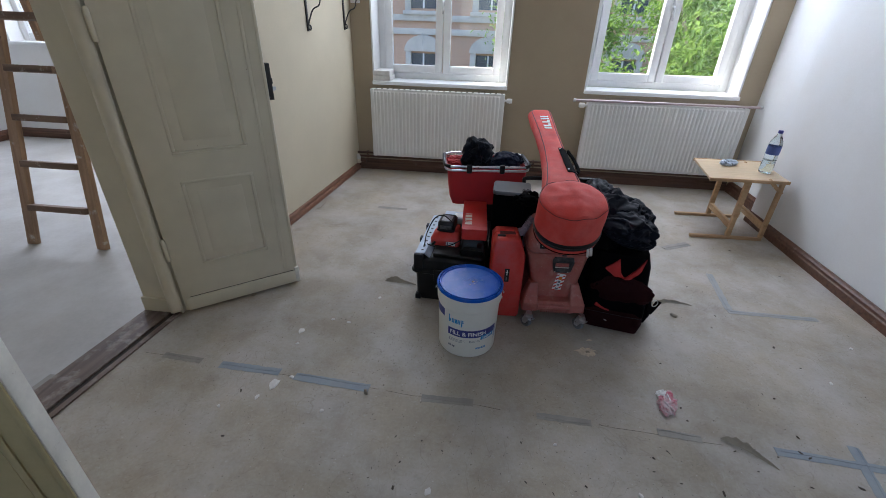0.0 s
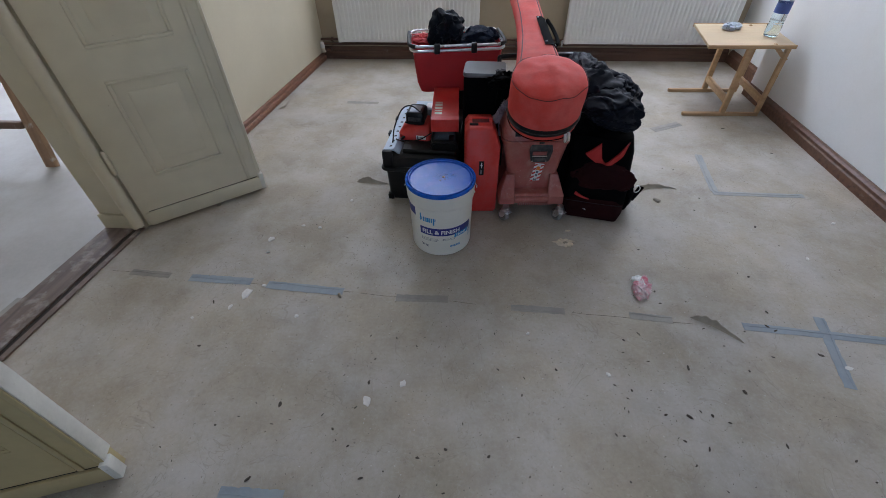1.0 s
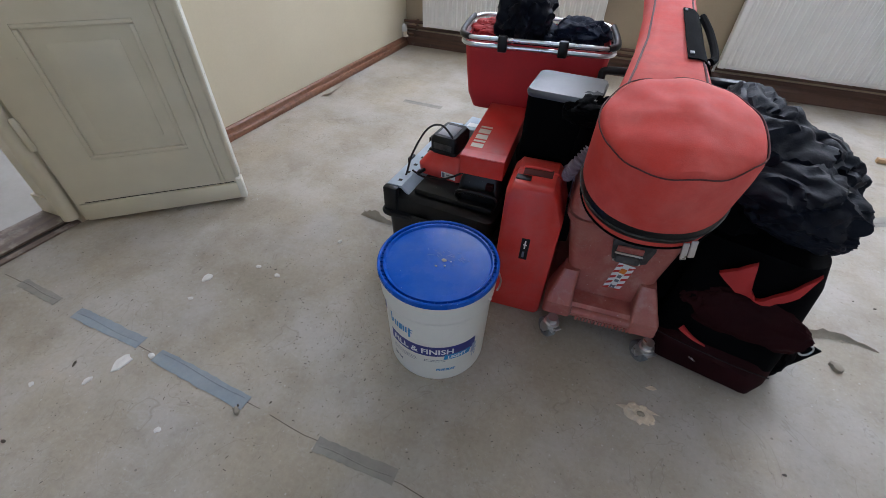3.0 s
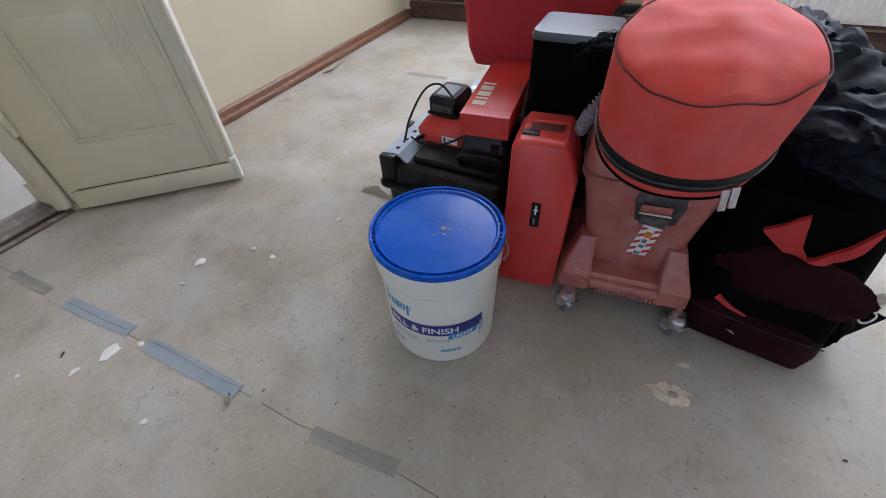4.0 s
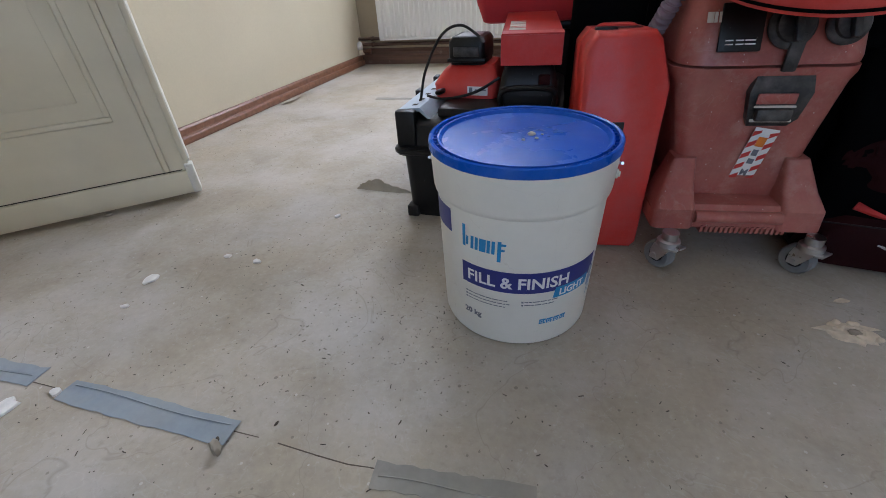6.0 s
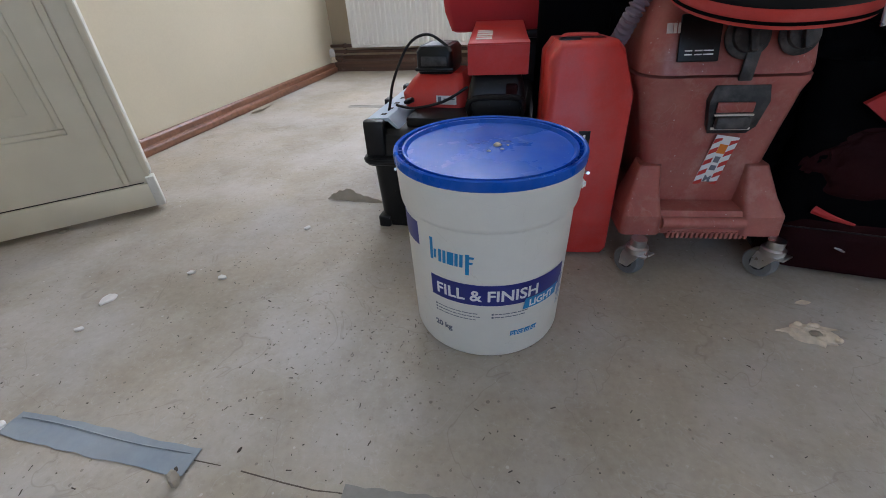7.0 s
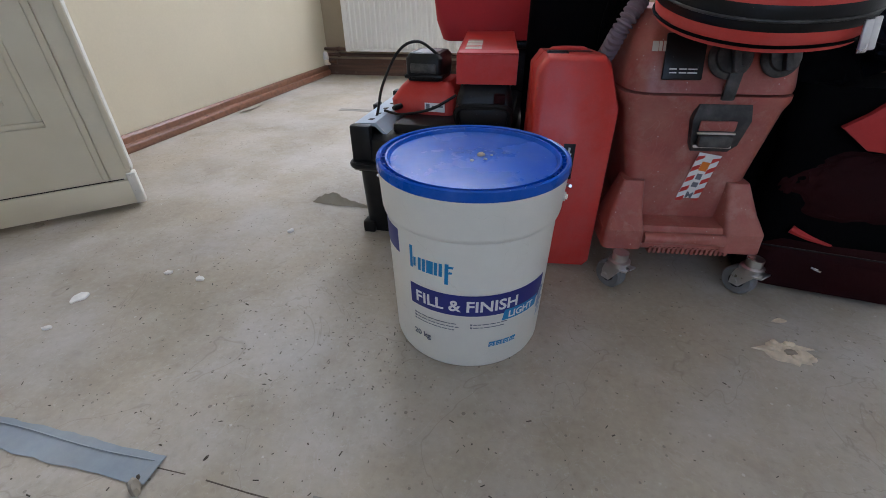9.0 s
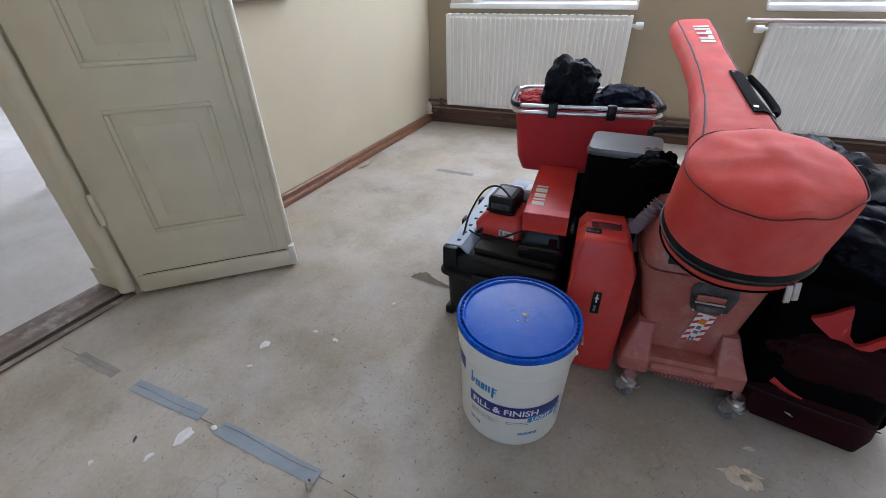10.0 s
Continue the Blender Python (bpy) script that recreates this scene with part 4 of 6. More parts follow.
def castor(x, y, swivel, parent):
    c = part("castor", moved(turned([(0.016, 0.054), (0.021, 0.056), (0.021, 0.067), (0.015, 0.0695), (0.015, 0.0845)], 18), pose(x, y, 0)), M_CHROME, parent, "zinc swivel castor")
    R = pose(x, y, 0) @ Matrix.Rotation(radians(swivel), 4, "Z")
    part("tyre", moved(turned([(0.012, -0.011), (0.026, -0.012), (0.0295, -0.008), (0.0295, 0.008), (0.026, 0.012), (0.012, 0.011)], 28), R @ pose(0, 0.012, 0.0295, 0, 90, 0)), M_RUBBER, c, "grey rubber wheel")
    hub = part("wheel_hub", moved(turned([(0.0, -0.0125), (0.014, -0.0125), (0.015, -0.0105), (0.015, 0.0105), (0.014, 0.0125), (0.0, 0.0125)], 20), R @ pose(0, 0.012, 0.0295, 0, 90, 0)), M_BLACK, c)
    part("axle_nut", moved(turned([(0.006, -0.0195), (0.006, 0.0195)], 6), R @ pose(0, 0.012, 0.0295, 0, 90, 0)), M_CHROME, hub, smooth=False)
    for s in (-1, 1):
        part("fork", moved(loft([[(s * 0.0155 + dx, a, z) for dx in (-0.0015, 0.0015)] + [(s * 0.0155 + dx, b, z) for dx in (0.0015, -0.0015)] for a, b, z in ((0.003, 0.021, 0.022), (-0.008, 0.022, 0.040), (-0.018, 0.018, 0.057))]), R), M_CHROME, c, smooth=False)
    part("brake_lever", moved(box(-0.016, 0.016, -0.042, -0.012, 0.047, 0.051, 0.0015), R @ pose(0, 0, 0, -14, 0, 0)), M_CHROME, c)
    return c


castor(-0.134, -0.028, 38, vac)
castor(0.116, -0.028, 34, vac)
castor(-0.12, 0.42, 60, vac)
castor(0.12, 0.42, -60, vac)
part("push_handle", tube(curve_points([(-0.15, 0.44, 0.40), (-0.155, 0.48, 0.48), (-0.155, 0.505, 0.55), (-0.150, 0.51, 0.565), (-0.10, 0.51, 0.57), (0.0, 0.51, 0.57), (0.10, 0.51, 0.57), (0.17, 0.51, 0.57)], 40), 0.011, 10), M_BLACK, vac, "black push handle")
part("handle_grip", box(0.12, 0.215, 0.495, 0.525, 0.556, 0.584, 0.008), M_BLACK, vac)
hose_pts = curve_points([(-0.150, 0.14, 0.505), (-0.176, 0.13, 0.462), (-0.186, 0.17, 0.41), (-0.186, 0.25, 0.38), (-0.186, 0.34, 0.35), (-0.182, 0.40, 0.31)], 120)
part("hose", tube(hose_pts, 0.0135, 12, taper=lambda u: 1.0 + 0.24 * (1 if int(u * 119.5) % 4 < 2 else -0.6)), M_HOSE, vac, "ribbed pale suction hose")

# lilac machine grip wedged between the case and the vacuum
grip = thing("plastic_grip", pose(0.408, 2.525, 0.0, 0, 0, 10), "pale lilac plastic machine grip wedged between case and vacuum", "grip")
part("stand", box(-0.018, 0.018, 0.0, 0.050, 0.0, 0.30, 0.006), M_BLACK, grip)
part("loop", tube(curve_points([(0.0, 0.0, 0.30), (-0.006, -0.018, 0.345), (0.0, -0.008, 0.395), (0.012, 0.02, 0.44), (0.016, 0.055, 0.46), (0.012, 0.075, 0.42), (0.006, 0.07, 0.35), (0.0, 0.045, 0.30)], 40), 0.011, 10), M_LILAC, grip, "pale lilac loop handle")
part("guard", box(-0.014, 0.020, -0.012, 0.060, 0.296, 0.318, 0.006), M_LILAC, grip)

# ---- round-headed red tool bag on the vacuum ----
bag = thing("tool_bag", pose(0.552, 2.285, 0.577, 14, -2, 0), "red canvas tool bag with round head and long padded neck", "bag")


def uneven(i, z):
    """How the soft head bulges and sags round its outline."""
    a = 2 * math.pi * i / 64
    soft = 0.020 * noise.noise(Vector((1.6 * math.cos(a), 1.6 * math.sin(a), z * 9 + 1)))
    corner = 0.07 * math.exp(-(((a - radians(338) + math.pi) % (2 * math.pi) - math.pi) / 0.22) ** 2) * max(0.0, min(1.0, (z + 0.03) / 0.1))
    return 1 + soft + corner


rings = []
for z, s in ((-0.095, 0.90), (-0.092, 0.965), (-0.070, 1.0), (-0.02, 1.015), (0.04, 1.0), (0.080, 0.985), (0.094, 0.955), (0.101, 0.90)):
    rings.append([(0.139 * s * math.cos(2 * math.pi * i / 64) * uneven(i, z), -0.005 + 0.143 * s * math.sin(2 * math.pi * i / 64) * uneven(i, z), z + 0.010 * noise.noise(Vector((2.2 * math.cos(2 * math.pi * i / 64), 2.2 * math.sin(2 * math.pi * i / 64), 7))) * max(0, z) / 0.1) for i in range(64)])
hd = loft(rings, cap=False)
for k in range(7):
    s0, s1 = 0.90 * (1 - k / 7), 0.90 * (1 - (k + 1) / 7)
    def tr(s):
        return [(0.139 * s * math.cos(2 * math.pi * i / 64) * (1 + (uneven(i, 0.1) - 1) * (s / 0.9) ** 3), -0.005 + 0.143 * s * math.sin(2 * math.pi * i / 64) * (1 + (uneven(i, 0.1) - 1) * (s / 0.9) ** 3), 0.101 + 0.010 * (s / 0.9) ** 4 * 0.9 * noise.noise(Vector((2.2 * math.cos(2 * math.pi * i / 64), 2.2 * math.sin(2 * math.pi * i / 64), 7))) + 0.020 * (1 - s * s / 0.81) + 0.008 * (1 - (s / 0.9) ** 4) * noise.noise(Vector((2.6 * s * math.cos(2 * math.pi * i / 64), 2.6 * s * math.sin(2 * math.pi * i / 64), 3)))) for i in range(64)]
    hd = loft([tr(s0), tr(max(s1, 0.001))], cap=False, bm=hd)
bmesh.ops.remove_doubles(hd, verts=hd.verts, dist=0.0004)
hd = loft([rings[0], [(p[0] * 0.01, p[1] * 0.01, -0.094) for p in rings[0]]], cap=False, bm=hd)
head_ob = part("head", hd, M_REDBAG, bag, "round dusty red canvas head")


def hoop(z, k, r, n=72):
    return tube([(0.139 * k * math.cos(2 * math.pi * i / n) * uneven(i * 64 / n, z), -0.005 + 0.143 * k * math.sin(2 * math.pi * i / n) * uneven(i * 64 / n, z), z + 0.010 * noise.noise(Vector((2.2 * math.cos(2 * math.pi * i / n), 2.2 * math.sin(2 * math.pi * i / n), 7))) * max(0, z) / 0.1) for i in range(n)], r, 8, closed=True)


part("piping", hoop(0.094, 0.974, 0.0014), M_PIPING, head_ob, "dark piped seam")
zb = loft([[(0.139 * k * math.cos(2 * math.pi * i / 64) * uneven(i, z), -0.005 + 0.143 * k * math.sin(2 * math.pi * i / 64) * uneven(i, z), z) for i in range(64)] for k, z in ((1.008, -0.066), (1.022, -0.061), (1.028, -0.042), (1.012, -0.035))], cap=False)
part("zip_band", zb, M_BLACK, head_ob, "wide black zip band")
part("zip_teeth", hoop(-0.052, 1.030, 0.0020), M_BLACKDUST, head_ob)
part("lower_seam", hoop(-0.084, 0.992, 0.0022), M_BLACKCLOTH, head_ob)
for x in (0.070, 0.084):
    a = math.asin(x / 0.146)
    pl = part("zip_pull", moved(box(-0.006, 0.006, -0.002, 0.002, -0.034, 0.004, 0.0018), pose(x, -0.005 - 0.156 * math.cos(a), -0.058, -20, 0, 18)), M_CHROME, head_ob, "metal zip pull")
# neck: rounded box section that narrows, then widens to its end
NECK = []
for u, w, h, cx, cz in ((0.0, 0.095, 0.085, 0.0, 0.045), (0.10, 0.084, 0.080, 0.004, 0.052), (0.25, 0.070, 0.072, 0.006, 0.050), (0.45, 0.063, 0.066, 0.004, 0.046), (0.65, 0.064, 0.066, -0.002, 0.040), (0.85, 0.070, 0.068, -0.010, 0.034), (0.97, 0.072, 0.064, -0.014, 0.030), (1.0, 0.060, 0.052, -0.014, 0.030)):
    y = 0.05 + u * 1.09
    cy = cx - 0.028 * (1 - u) - 0.034 * u
    r = rrect(cy - w, cy + w, cz - h * 0.62, cz + h * 0.62, 0, 0.035, 5)
    NECK.append([(p[0], y + 0.003 * noise.noise(Vector((p[0] * 30, u * 20, 2))), p[1] - 0.10 * u + 0.004 * noise.noise(Vector((p[0] * 25, p[1] * 25, u * 14)))) for p in r])
nring = []
for a, b in zip(NECK, NECK[1:]):
    for k in range(5):
        f = k / 5
        nring.append([tuple(Vector(p) * (1 - f) + Vector(q) * f + Vector((0, 0, 0.0022 * noise.noise(Vector((p[0] * 40, (p[1] * (1 - f) + q[1] * f) * 30, p[2] * 40)))))) for p, q in zip(a, b)])
nring.append(NECK[-1])
neck = part("neck", loft(nring), M_REDBAG, bag, "long padded neck of the bag")
part("seam", tube([(r[8][0] + 0.004, r[8][1], r[8][2] + 0.003) for r in nring], 0.0024, 8), M_PIPING, neck)
part("seam", tube([(r[3][0] - 0.004, r[3][1], r[3][2] + 0.003) for r in nring], 0.0024, 8), M_PIPING, neck)


def on_neck(y0, y1, f0, f1, lift, thick=0.0015, n=8):
    """A thin piece that follows the neck's skin: f runs from the right side (-1) over the edge (0) to the left edge (1)."""
    rows = []
    for k in range(n + 1):
        y = y0 + (y1 - y0) * k / n
        q = next(i for i in range(len(nring) - 1) if nring[i + 1][8][1] >= y)
        ra, rb = nring[q], nring[q + 1]
        u = (y - ra[8][1]) / max(1e-6, rb[8][1] - ra[8][1])
        ring = [Vector(a) * (1 - u) + Vector(b) * u for a, b in zip(ra, rb)]
        row = []
        for j in range(6):
            f = f0 + (f1 - f0) * j / 5
            if f >= 0:
                p, d = ring[5].lerp(ring[6], f), Vector((0, 0, 1))
            else:
                g = 5 + f * 5
                i0 = min(4, int(g))
                p = ring[i0].lerp(ring[i0 + 1], g - i0)
                d = Vector((math.cos(radians(g * 18)), 0, math.sin(radians(g * 18))))
            row.append((p + d * lift, p + d * (lift + thick)))
        rows.append([tuple(b) for a, b in row] + [tuple(a) for a, b in row[::-1]])
    return loft(rows)


gpatch = part("handle_patch", on_neck(0.22, 0.50, -0.95, 0.16, 0.002, 0.003), M_BLACKCLOTH, neck, "black reinforced handle patch with rivets")
for y, f in ((0.235, -0.55), (0.245, 0.06), (0.475, -0.55), (0.485, 0.06)):
    b3 = on_neck(y - 0.005, y + 0.005, f - 0.05, f + 0.05, 0.005, 0.002, 2)
    part("rivet", b3, M_CHROME, gpatch)
part("carry_handle", tube(curve_points([(0.050, 0.235, 0.072), (0.064, 0.28, 0.060), (0.057, 0.40, 0.046), (0.040, 0.48, 0.042)], 18), 0.008, 8), M_BLACKCLOTH, neck, "black webbing carry handle")
lg = None
for o, w, f0, f1 in ((0.0, 0.026, 0.05, 0.75), (0.038, 0.020, 0.05, 0.75), (0.058, 0.026, 0.05, 0.28), (0.096, 0.020, 0.05, 0.75), (0.116, 0.026, 0.05, 0.28), (0.154, 0.020, 0.05, 0.75), (0.190, 0.018, 0.05, 0.75)):
    lg = join(lg, on_neck(0.78 + o, 0.78 + o + w, f0, f1, 0.0015, 0.001, 3))
part("maker_mark", lg, M_INKWHITE, neck, "white maker's mark as plain shapes", smooth=False)

# ---- red upright case ----
case = thing("tool_case", pose(0.324, 2.306, 0.0085, -3, 0, 3), "red plastic power tool case standing upright", "case")
prof = ((-0.077, 0.0), (0.067, 0.0), (0.077, 0.012), (0.079, 0.33), (0.052, 0.405), (0.040, 0.418), (-0.058, 0.418), (-0.075, 0.395))
cr = []
for y, k in ((0.0, 0.945), (0.0025, 0.965), (0.012, 0.995), (0.020, 1.0), (0.085, 1.0), (0.088, 0.985), (0.092, 0.985), (0.095, 1.0), (0.155, 1.0), (0.168, 0.97), (0.174, 0.88)):
    cr.append([(x * k, y, 0.209 + (z - 0.209) * (k if z > 0.05 else 1)) for x, z in prof])
body = loft(cr)
part("shell", body, M_RED, case)
part("handle_recess", box(-0.045, 0.030, 0.060, 0.105, 0.415, 0.4195, 0.003), M_PIPING, case)
hnd = part("handle", tube(curve_points([(-0.042, 0.100, 0.412), (-0.038, 0.098, 0.4205), (0.016, 0.098, 0.4205), (0.022, 0.100, 0.412)], 14), 0.005, 8), M_RED, case, "red folded carrying handle")
part("latch", box(-0.058, -0.020, 0.030, 0.052, 0.413, 0.4225, 0.003), M_BLACK, case)
lb = part("badge", box(-0.012, 0.010, -0.0018, 0.001, 0.195, 0.265, 0.001), M_BLACK, case, "black badge with a pale mark")
part("badge_mark", box(-0.006, 0.004, -0.0026, -0.0019, 0.243, 0.247, bm=box(-0.003, 0.001, -0.0026, -0.0019, 0.232, 0.258)), M_INKWHITE, lb, smooth=False)
part("badge_mark", box(-0.005, 0.001, -0.0026, -0.0019, 0.203, 0.222), M_INKGREY, lb, smooth=False)

# ---- black tool box with a tray edge ----
tb = thing("toolbox", pose(-0.135, 2.400, 0, 0, 0, -4), "large black plastic toolbox with a blue-grey metal edge", "toolbox")
tr_ = [rrect(0.012, 0.340, 0.010, 0.54, 0.0, 0.02), rrect(0.006, 0.346, 0.004, 0.55, 0.02, 0.025), rrect(0.0, 0.352, 0.0, 0.556, 0.165, 0.025), rrect(-0.014, 0.366, -0.014, 0.57, 0.168, 0.028), rrect(-0.014, 0.366, -0.014, 0.57, 0.186, 0.028), rrect(0.0, 0.352, 0.0, 0.556, 0.188, 0.025), rrect(0.006, 0.346, 0.006, 0.55, 0.235, 0.02), rrect(0.02, 0.332, 0.02, 0.535, 0.246, 0.02)]
part("body", loft(tr_), M_BLACK, tb)
part("rim", tube([(p[0], p[1], 0.177) for p in rrect(-0.014, 0.366, -0.014, 0.57, 0, 0.03)], 0.007, 8, closed=True), M_BLACK, tb)
rail = part("edge_rail", loft([[(-0.008, y, 0.188), (-0.004, y, 0.266), (0.046, y, 0.270), (0.080, y, 0.238), (0.074, y, 0.236), (0.044, y, 0.262), (0.004, y, 0.260), (0.004, y, 0.188)] for y in (0.02, 0.49)]), M_TRAY, tb, "blue-grey metal rail with holes", smooth=False)
for y in (0.17, 0.33):
    part("clip", box(-0.016, -0.003, y, y + 0.035, 0.225, 0.272, 0.003), M_BLACK, tb)
for i in range(9):
    part("hole", moved(box(-0.006, 0.006, -0.006, 0.006, 0.0, 0.0006), pose(0.026, 0.050 + i * 0.05, 0.2688, 0, -4.6, 0)), M_GAP, rail, smooth=False)
part("end_cap", box(-0.008, 0.040, -0.004, 0.020, 0.186, 0.268, 0.006), M_BLACK, tb)
part("tray", box(0.062, 0.20, 0.44, 0.545, 0.246, 0.280, 0.003), M_TRAY, tb, "pale tray insert")
part("tray_slot", box(0.075, 0.11, 0.46, 0.49, 0.2802, 0.2815, bm=box(0.125, 0.175, 0.46, 0.52, 0.2802, 0.2815)), M_INKWHITE, tb, smooth=False)
part("lid_panel", box(0.084, 0.335, 0.03, 0.36, 0.246, 0.268, 0.005), M_BLACK, tb)
part("latch", box(0.10, 0.15, -0.022, -0.012, 0.13, 0.20, 0.004), M_BLACK, tb)
part("foot", box(0.0, 0.03, -0.004, 0.03, 0.0, 0.03, 0.004), M_BLACK, tb)

# red battery charger with battery on the toolbox
ch = thing("battery_charger", pose(0.006, 2.556, 0.2685, 0, 0, -6), "red battery charger with a black battery on the toolbox", "charger")
part("charger_body", loft([rrect(-0.075, 0.075, -0.05, 0.09, 0.0, 0.02), rrect(-0.078, 0.078, -0.052, 0.092, 0.03, 0.02), rrect(-0.06, 0.07, -0.035, 0.085, 0.056, 0.02), rrect(-0.045, 0.06, -0.02, 0.08, 0.070, 0.015)]), M_RED, ch)
bt = part("battery", loft([rrect(-0.040, 0.040, -0.028, 0.075, 0.070, 0.012), rrect(-0.043, 0.043, -0.032, 0.078, 0.080, 0.012), rrect(-0.043, 0.043, -0.032, 0.078, 0.118, 0.012), rrect(-0.036, 0.036, -0.026, 0.072, 0.128, 0.012)]), M_BLACK, ch, "black rechargeable battery")
part("battery_plate", box(-0.026, 0.024, -0.015, 0.055, 0.1275, 0.1295, 0.001), M_GREY, bt)
part("battery_window", box(-0.030, 0.030, -0.0345, -0.031, 0.088, 0.108, 0.002), M_BLACKDUST, bt)
part("battery_ridge", box(-0.046, 0.046, -0.034, 0.0, 0.076, 0.084, 0.003), M_BLACK, bt)
part("rating_plate", moved(box(-0.004, 0.044, 0.0, 0.001, -0.010, 0.010), pose(0.012, -0.0535, 0.018)), M_INKWHITE, ch, "white rating plate", smooth=False)
part("rating_print", moved(box(0.0, 0.008, 0.0, 0.001, -0.008, 0.008, bm=box(0.014, 0.040, 0.0, 0.001, 0.001, 0.004)), pose(0.012, -0.0546, 0.018)), M_INKGREY, ch, smooth=False)
part("cable", tube(curve_points([(0.030, -0.02, 0.128), (-0.02, 0.0, 0.150), (-0.065, -0.01, 0.130), (-0.095, -0.05, 0.06), (-0.10, -0.085, 0.0), (-0.115, -0.118, -0.05), (-0.105, -0.128, -0.12), (-0.08, -0.128, -0.17)], 40), 0.0032, 8), M_BLACK, ch, "thin black cable")
part("cable", tube(curve_points([(0.085, -0.06, 0.05), (0.03, -0.075, 0.020), (-0.04, -0.075, 0.004), (-0.09, -0.06, 0.006)], 24), 0.0032, 8), M_BLACK, ch)
part("plug", moved(turned([(0.006, 0), (0.007, 0.02), (0.004, 0.028)], 10), pose(-0.05, -0.055, 0.018, 90, 0, -20)), M_BLACK, ch)

# red carton over a black machine
mc = thing("power_tool", pose(0.150, 2.432, 0.2685, 0, 0, 2), "black power tool housing on the toolbox under the red carton", "power tool")
part("housing", loft([rrect(-0.062, 0.062, 0.0, 0.24, 0.0, 0.015), rrect(-0.065, 0.065, -0.004, 0.245, 0.02, 0.015), rrect(-0.058, 0.058, 0.004, 0.24, 0.060, 0.015), rrect(-0.050, 0.050, 0.02, 0.24, 0.0825, 0.012)]), M_BLACK, mc)
part("loop_handle", tube(curve_points([(-0.055, -0.006, 0.005), (-0.058, -0.022, 0.03), (-0.04, -0.026, 0.045), (0.04, -0.026, 0.045), (0.056, -0.022, 0.03), (0.055, -0.006, 0.005)], 26), 0.006, 8), M_BLACK, mc)
part("trigger", box(0.020, 0.044, -0.006, 0.02, 0.045, 0.066, 0.004), M_MAROON, mc)
cb = thing("red_carton", pose(0.152, 2.436, 0.3520, 2, 0, 2), "long red cardboard box with a faded white mark", "carton")
part("carton", box(-0.062, 0.062, 0.0, 0.335, 0.0, 0.060, 0.002), M_RED, cb)
part("flap", box(-0.0615, 0.0615, -0.0022, -0.0003, 0.002, 0.058), M_RED, cb, smooth=False)
part("flap_edge", box(-0.060, 0.062, -0.004, 0.03, 0.0602, 0.0618), M_RED, cb, smooth=False)
lg = None
for i, (o, w) in enumerate(((0, 0.014), (0.020, 0.006), (0.032, 0.016), (0.054, 0.016), (0.076, 0.006))):
    lg = box(-0.048, -0.014, 0.05 + o * 1.5, 0.05 + (o + w) * 1.5, 0.0602, 0.0607, bm=lg)
part("maker_mark", lg, M_STONE, cb, smooth=False)

# black lidded box behind the red case
bb = thing("storage_box", pose(0.319, 2.527, 0.0, 0, 0, -3), "black box with a grey lid draped with black cloth", "box")
part("box_body", loft([rrect(-0.086, 0.086, 0.0, 0.145, 0.0, 0.015), rrect(-0.086, 0.086, 0.0, 0.145, 0.26, 0.015), rrect(-0.090, 0.090, -0.004, 0.150, 0.28, 0.02), rrect(-0.090, 0.090, -0.004, 0.150, 0.563, 0.02)]), M_BLACKCLOTH, bb)
part("lid", loft([rrect(-0.092, 0.092, -0.006, 0.152, 0.563, 0.022), rrect(-0.094, 0.094, -0.008, 0.154, 0.573, 0.022), rrect(-0.090, 0.090, -0.004, 0.150, 0.581, 0.02)]), M_DARKLID, bb, "dark grey plastic lid")
dr = thing("black_cloth", pose(0.388, 2.530, 0.55, 0, 0, 12), "crumpled black cloth hanging over the storage box", "cloth")
part("cloth", cloth((0.062, 0.055, 0.030), 4, 5, 0.25, ridge=0.06), M_BLACKCLOTH, dr)
part("hanging_fold", moved(cloth((0.04, 0.030, 0.12), 6, 5, 0.25, ridge=0.06), pose(0.028, -0.012, -0.09)), M_BLACKCLOTH, dr)

# stack that carries the basket
st = thing("black_case", pose(0.19, 2.80, 0.0), "black case half hidden below the red basket", "case")
part("case_body", box(-0.06, 0.20, 0.12, 0.26, 0.0, 0.378, 0.01), M_BLACK, st)
part("case_lid", box(-0.065, 0.205, 0.020, 0.265, 0.374, 0.396, 0.006), M_BLACK, st)

# ---- folding shopping basket ----
bs = thing("shopping_basket", pose(0.178, 2.900, 0.397, 0, 0, 8), "red fabric folding basket with an aluminium rim", "basket")
rings = []
for z, hx, hy in ((0.0, 0.172, 0.105), (0.004, 0.182, 0.110), (0.05, 0.198, 0.118), (0.12, 0.206, 0.122), (0.175, 0.211, 0.126), (0.212, 0.214, 0.128)):
    rings.append([(p[0] + 0.003 * noise.noise(Vector((p[0] * 9, p[1] * 9, z * 14))), p[1] + 0.004 * noise.noise(Vector((p[0] * 8, p[1] * 8, z * 12 + 4))), p[2]) for p in rrect(-hx, hx, -hy, hy, z, 0.02, 6)])
inner = [[(x * 0.985, y * 0.975, z) for x, y, z in r] for r in rings[::-1][:-2]]
inner.append([(x * 0.95, y * 0.95, 0.012) for x, y, z in rings[1]])
part("fabric_body", loft(rings + inner), M_BASKET, bs)
rim = part("rim", tube(rrect(-0.224, 0.224, -0.133, 0.133, 0.203, 0.045, 8), 0.0065, 10, closed=True), M_CHROME, bs, "shiny aluminium rim")
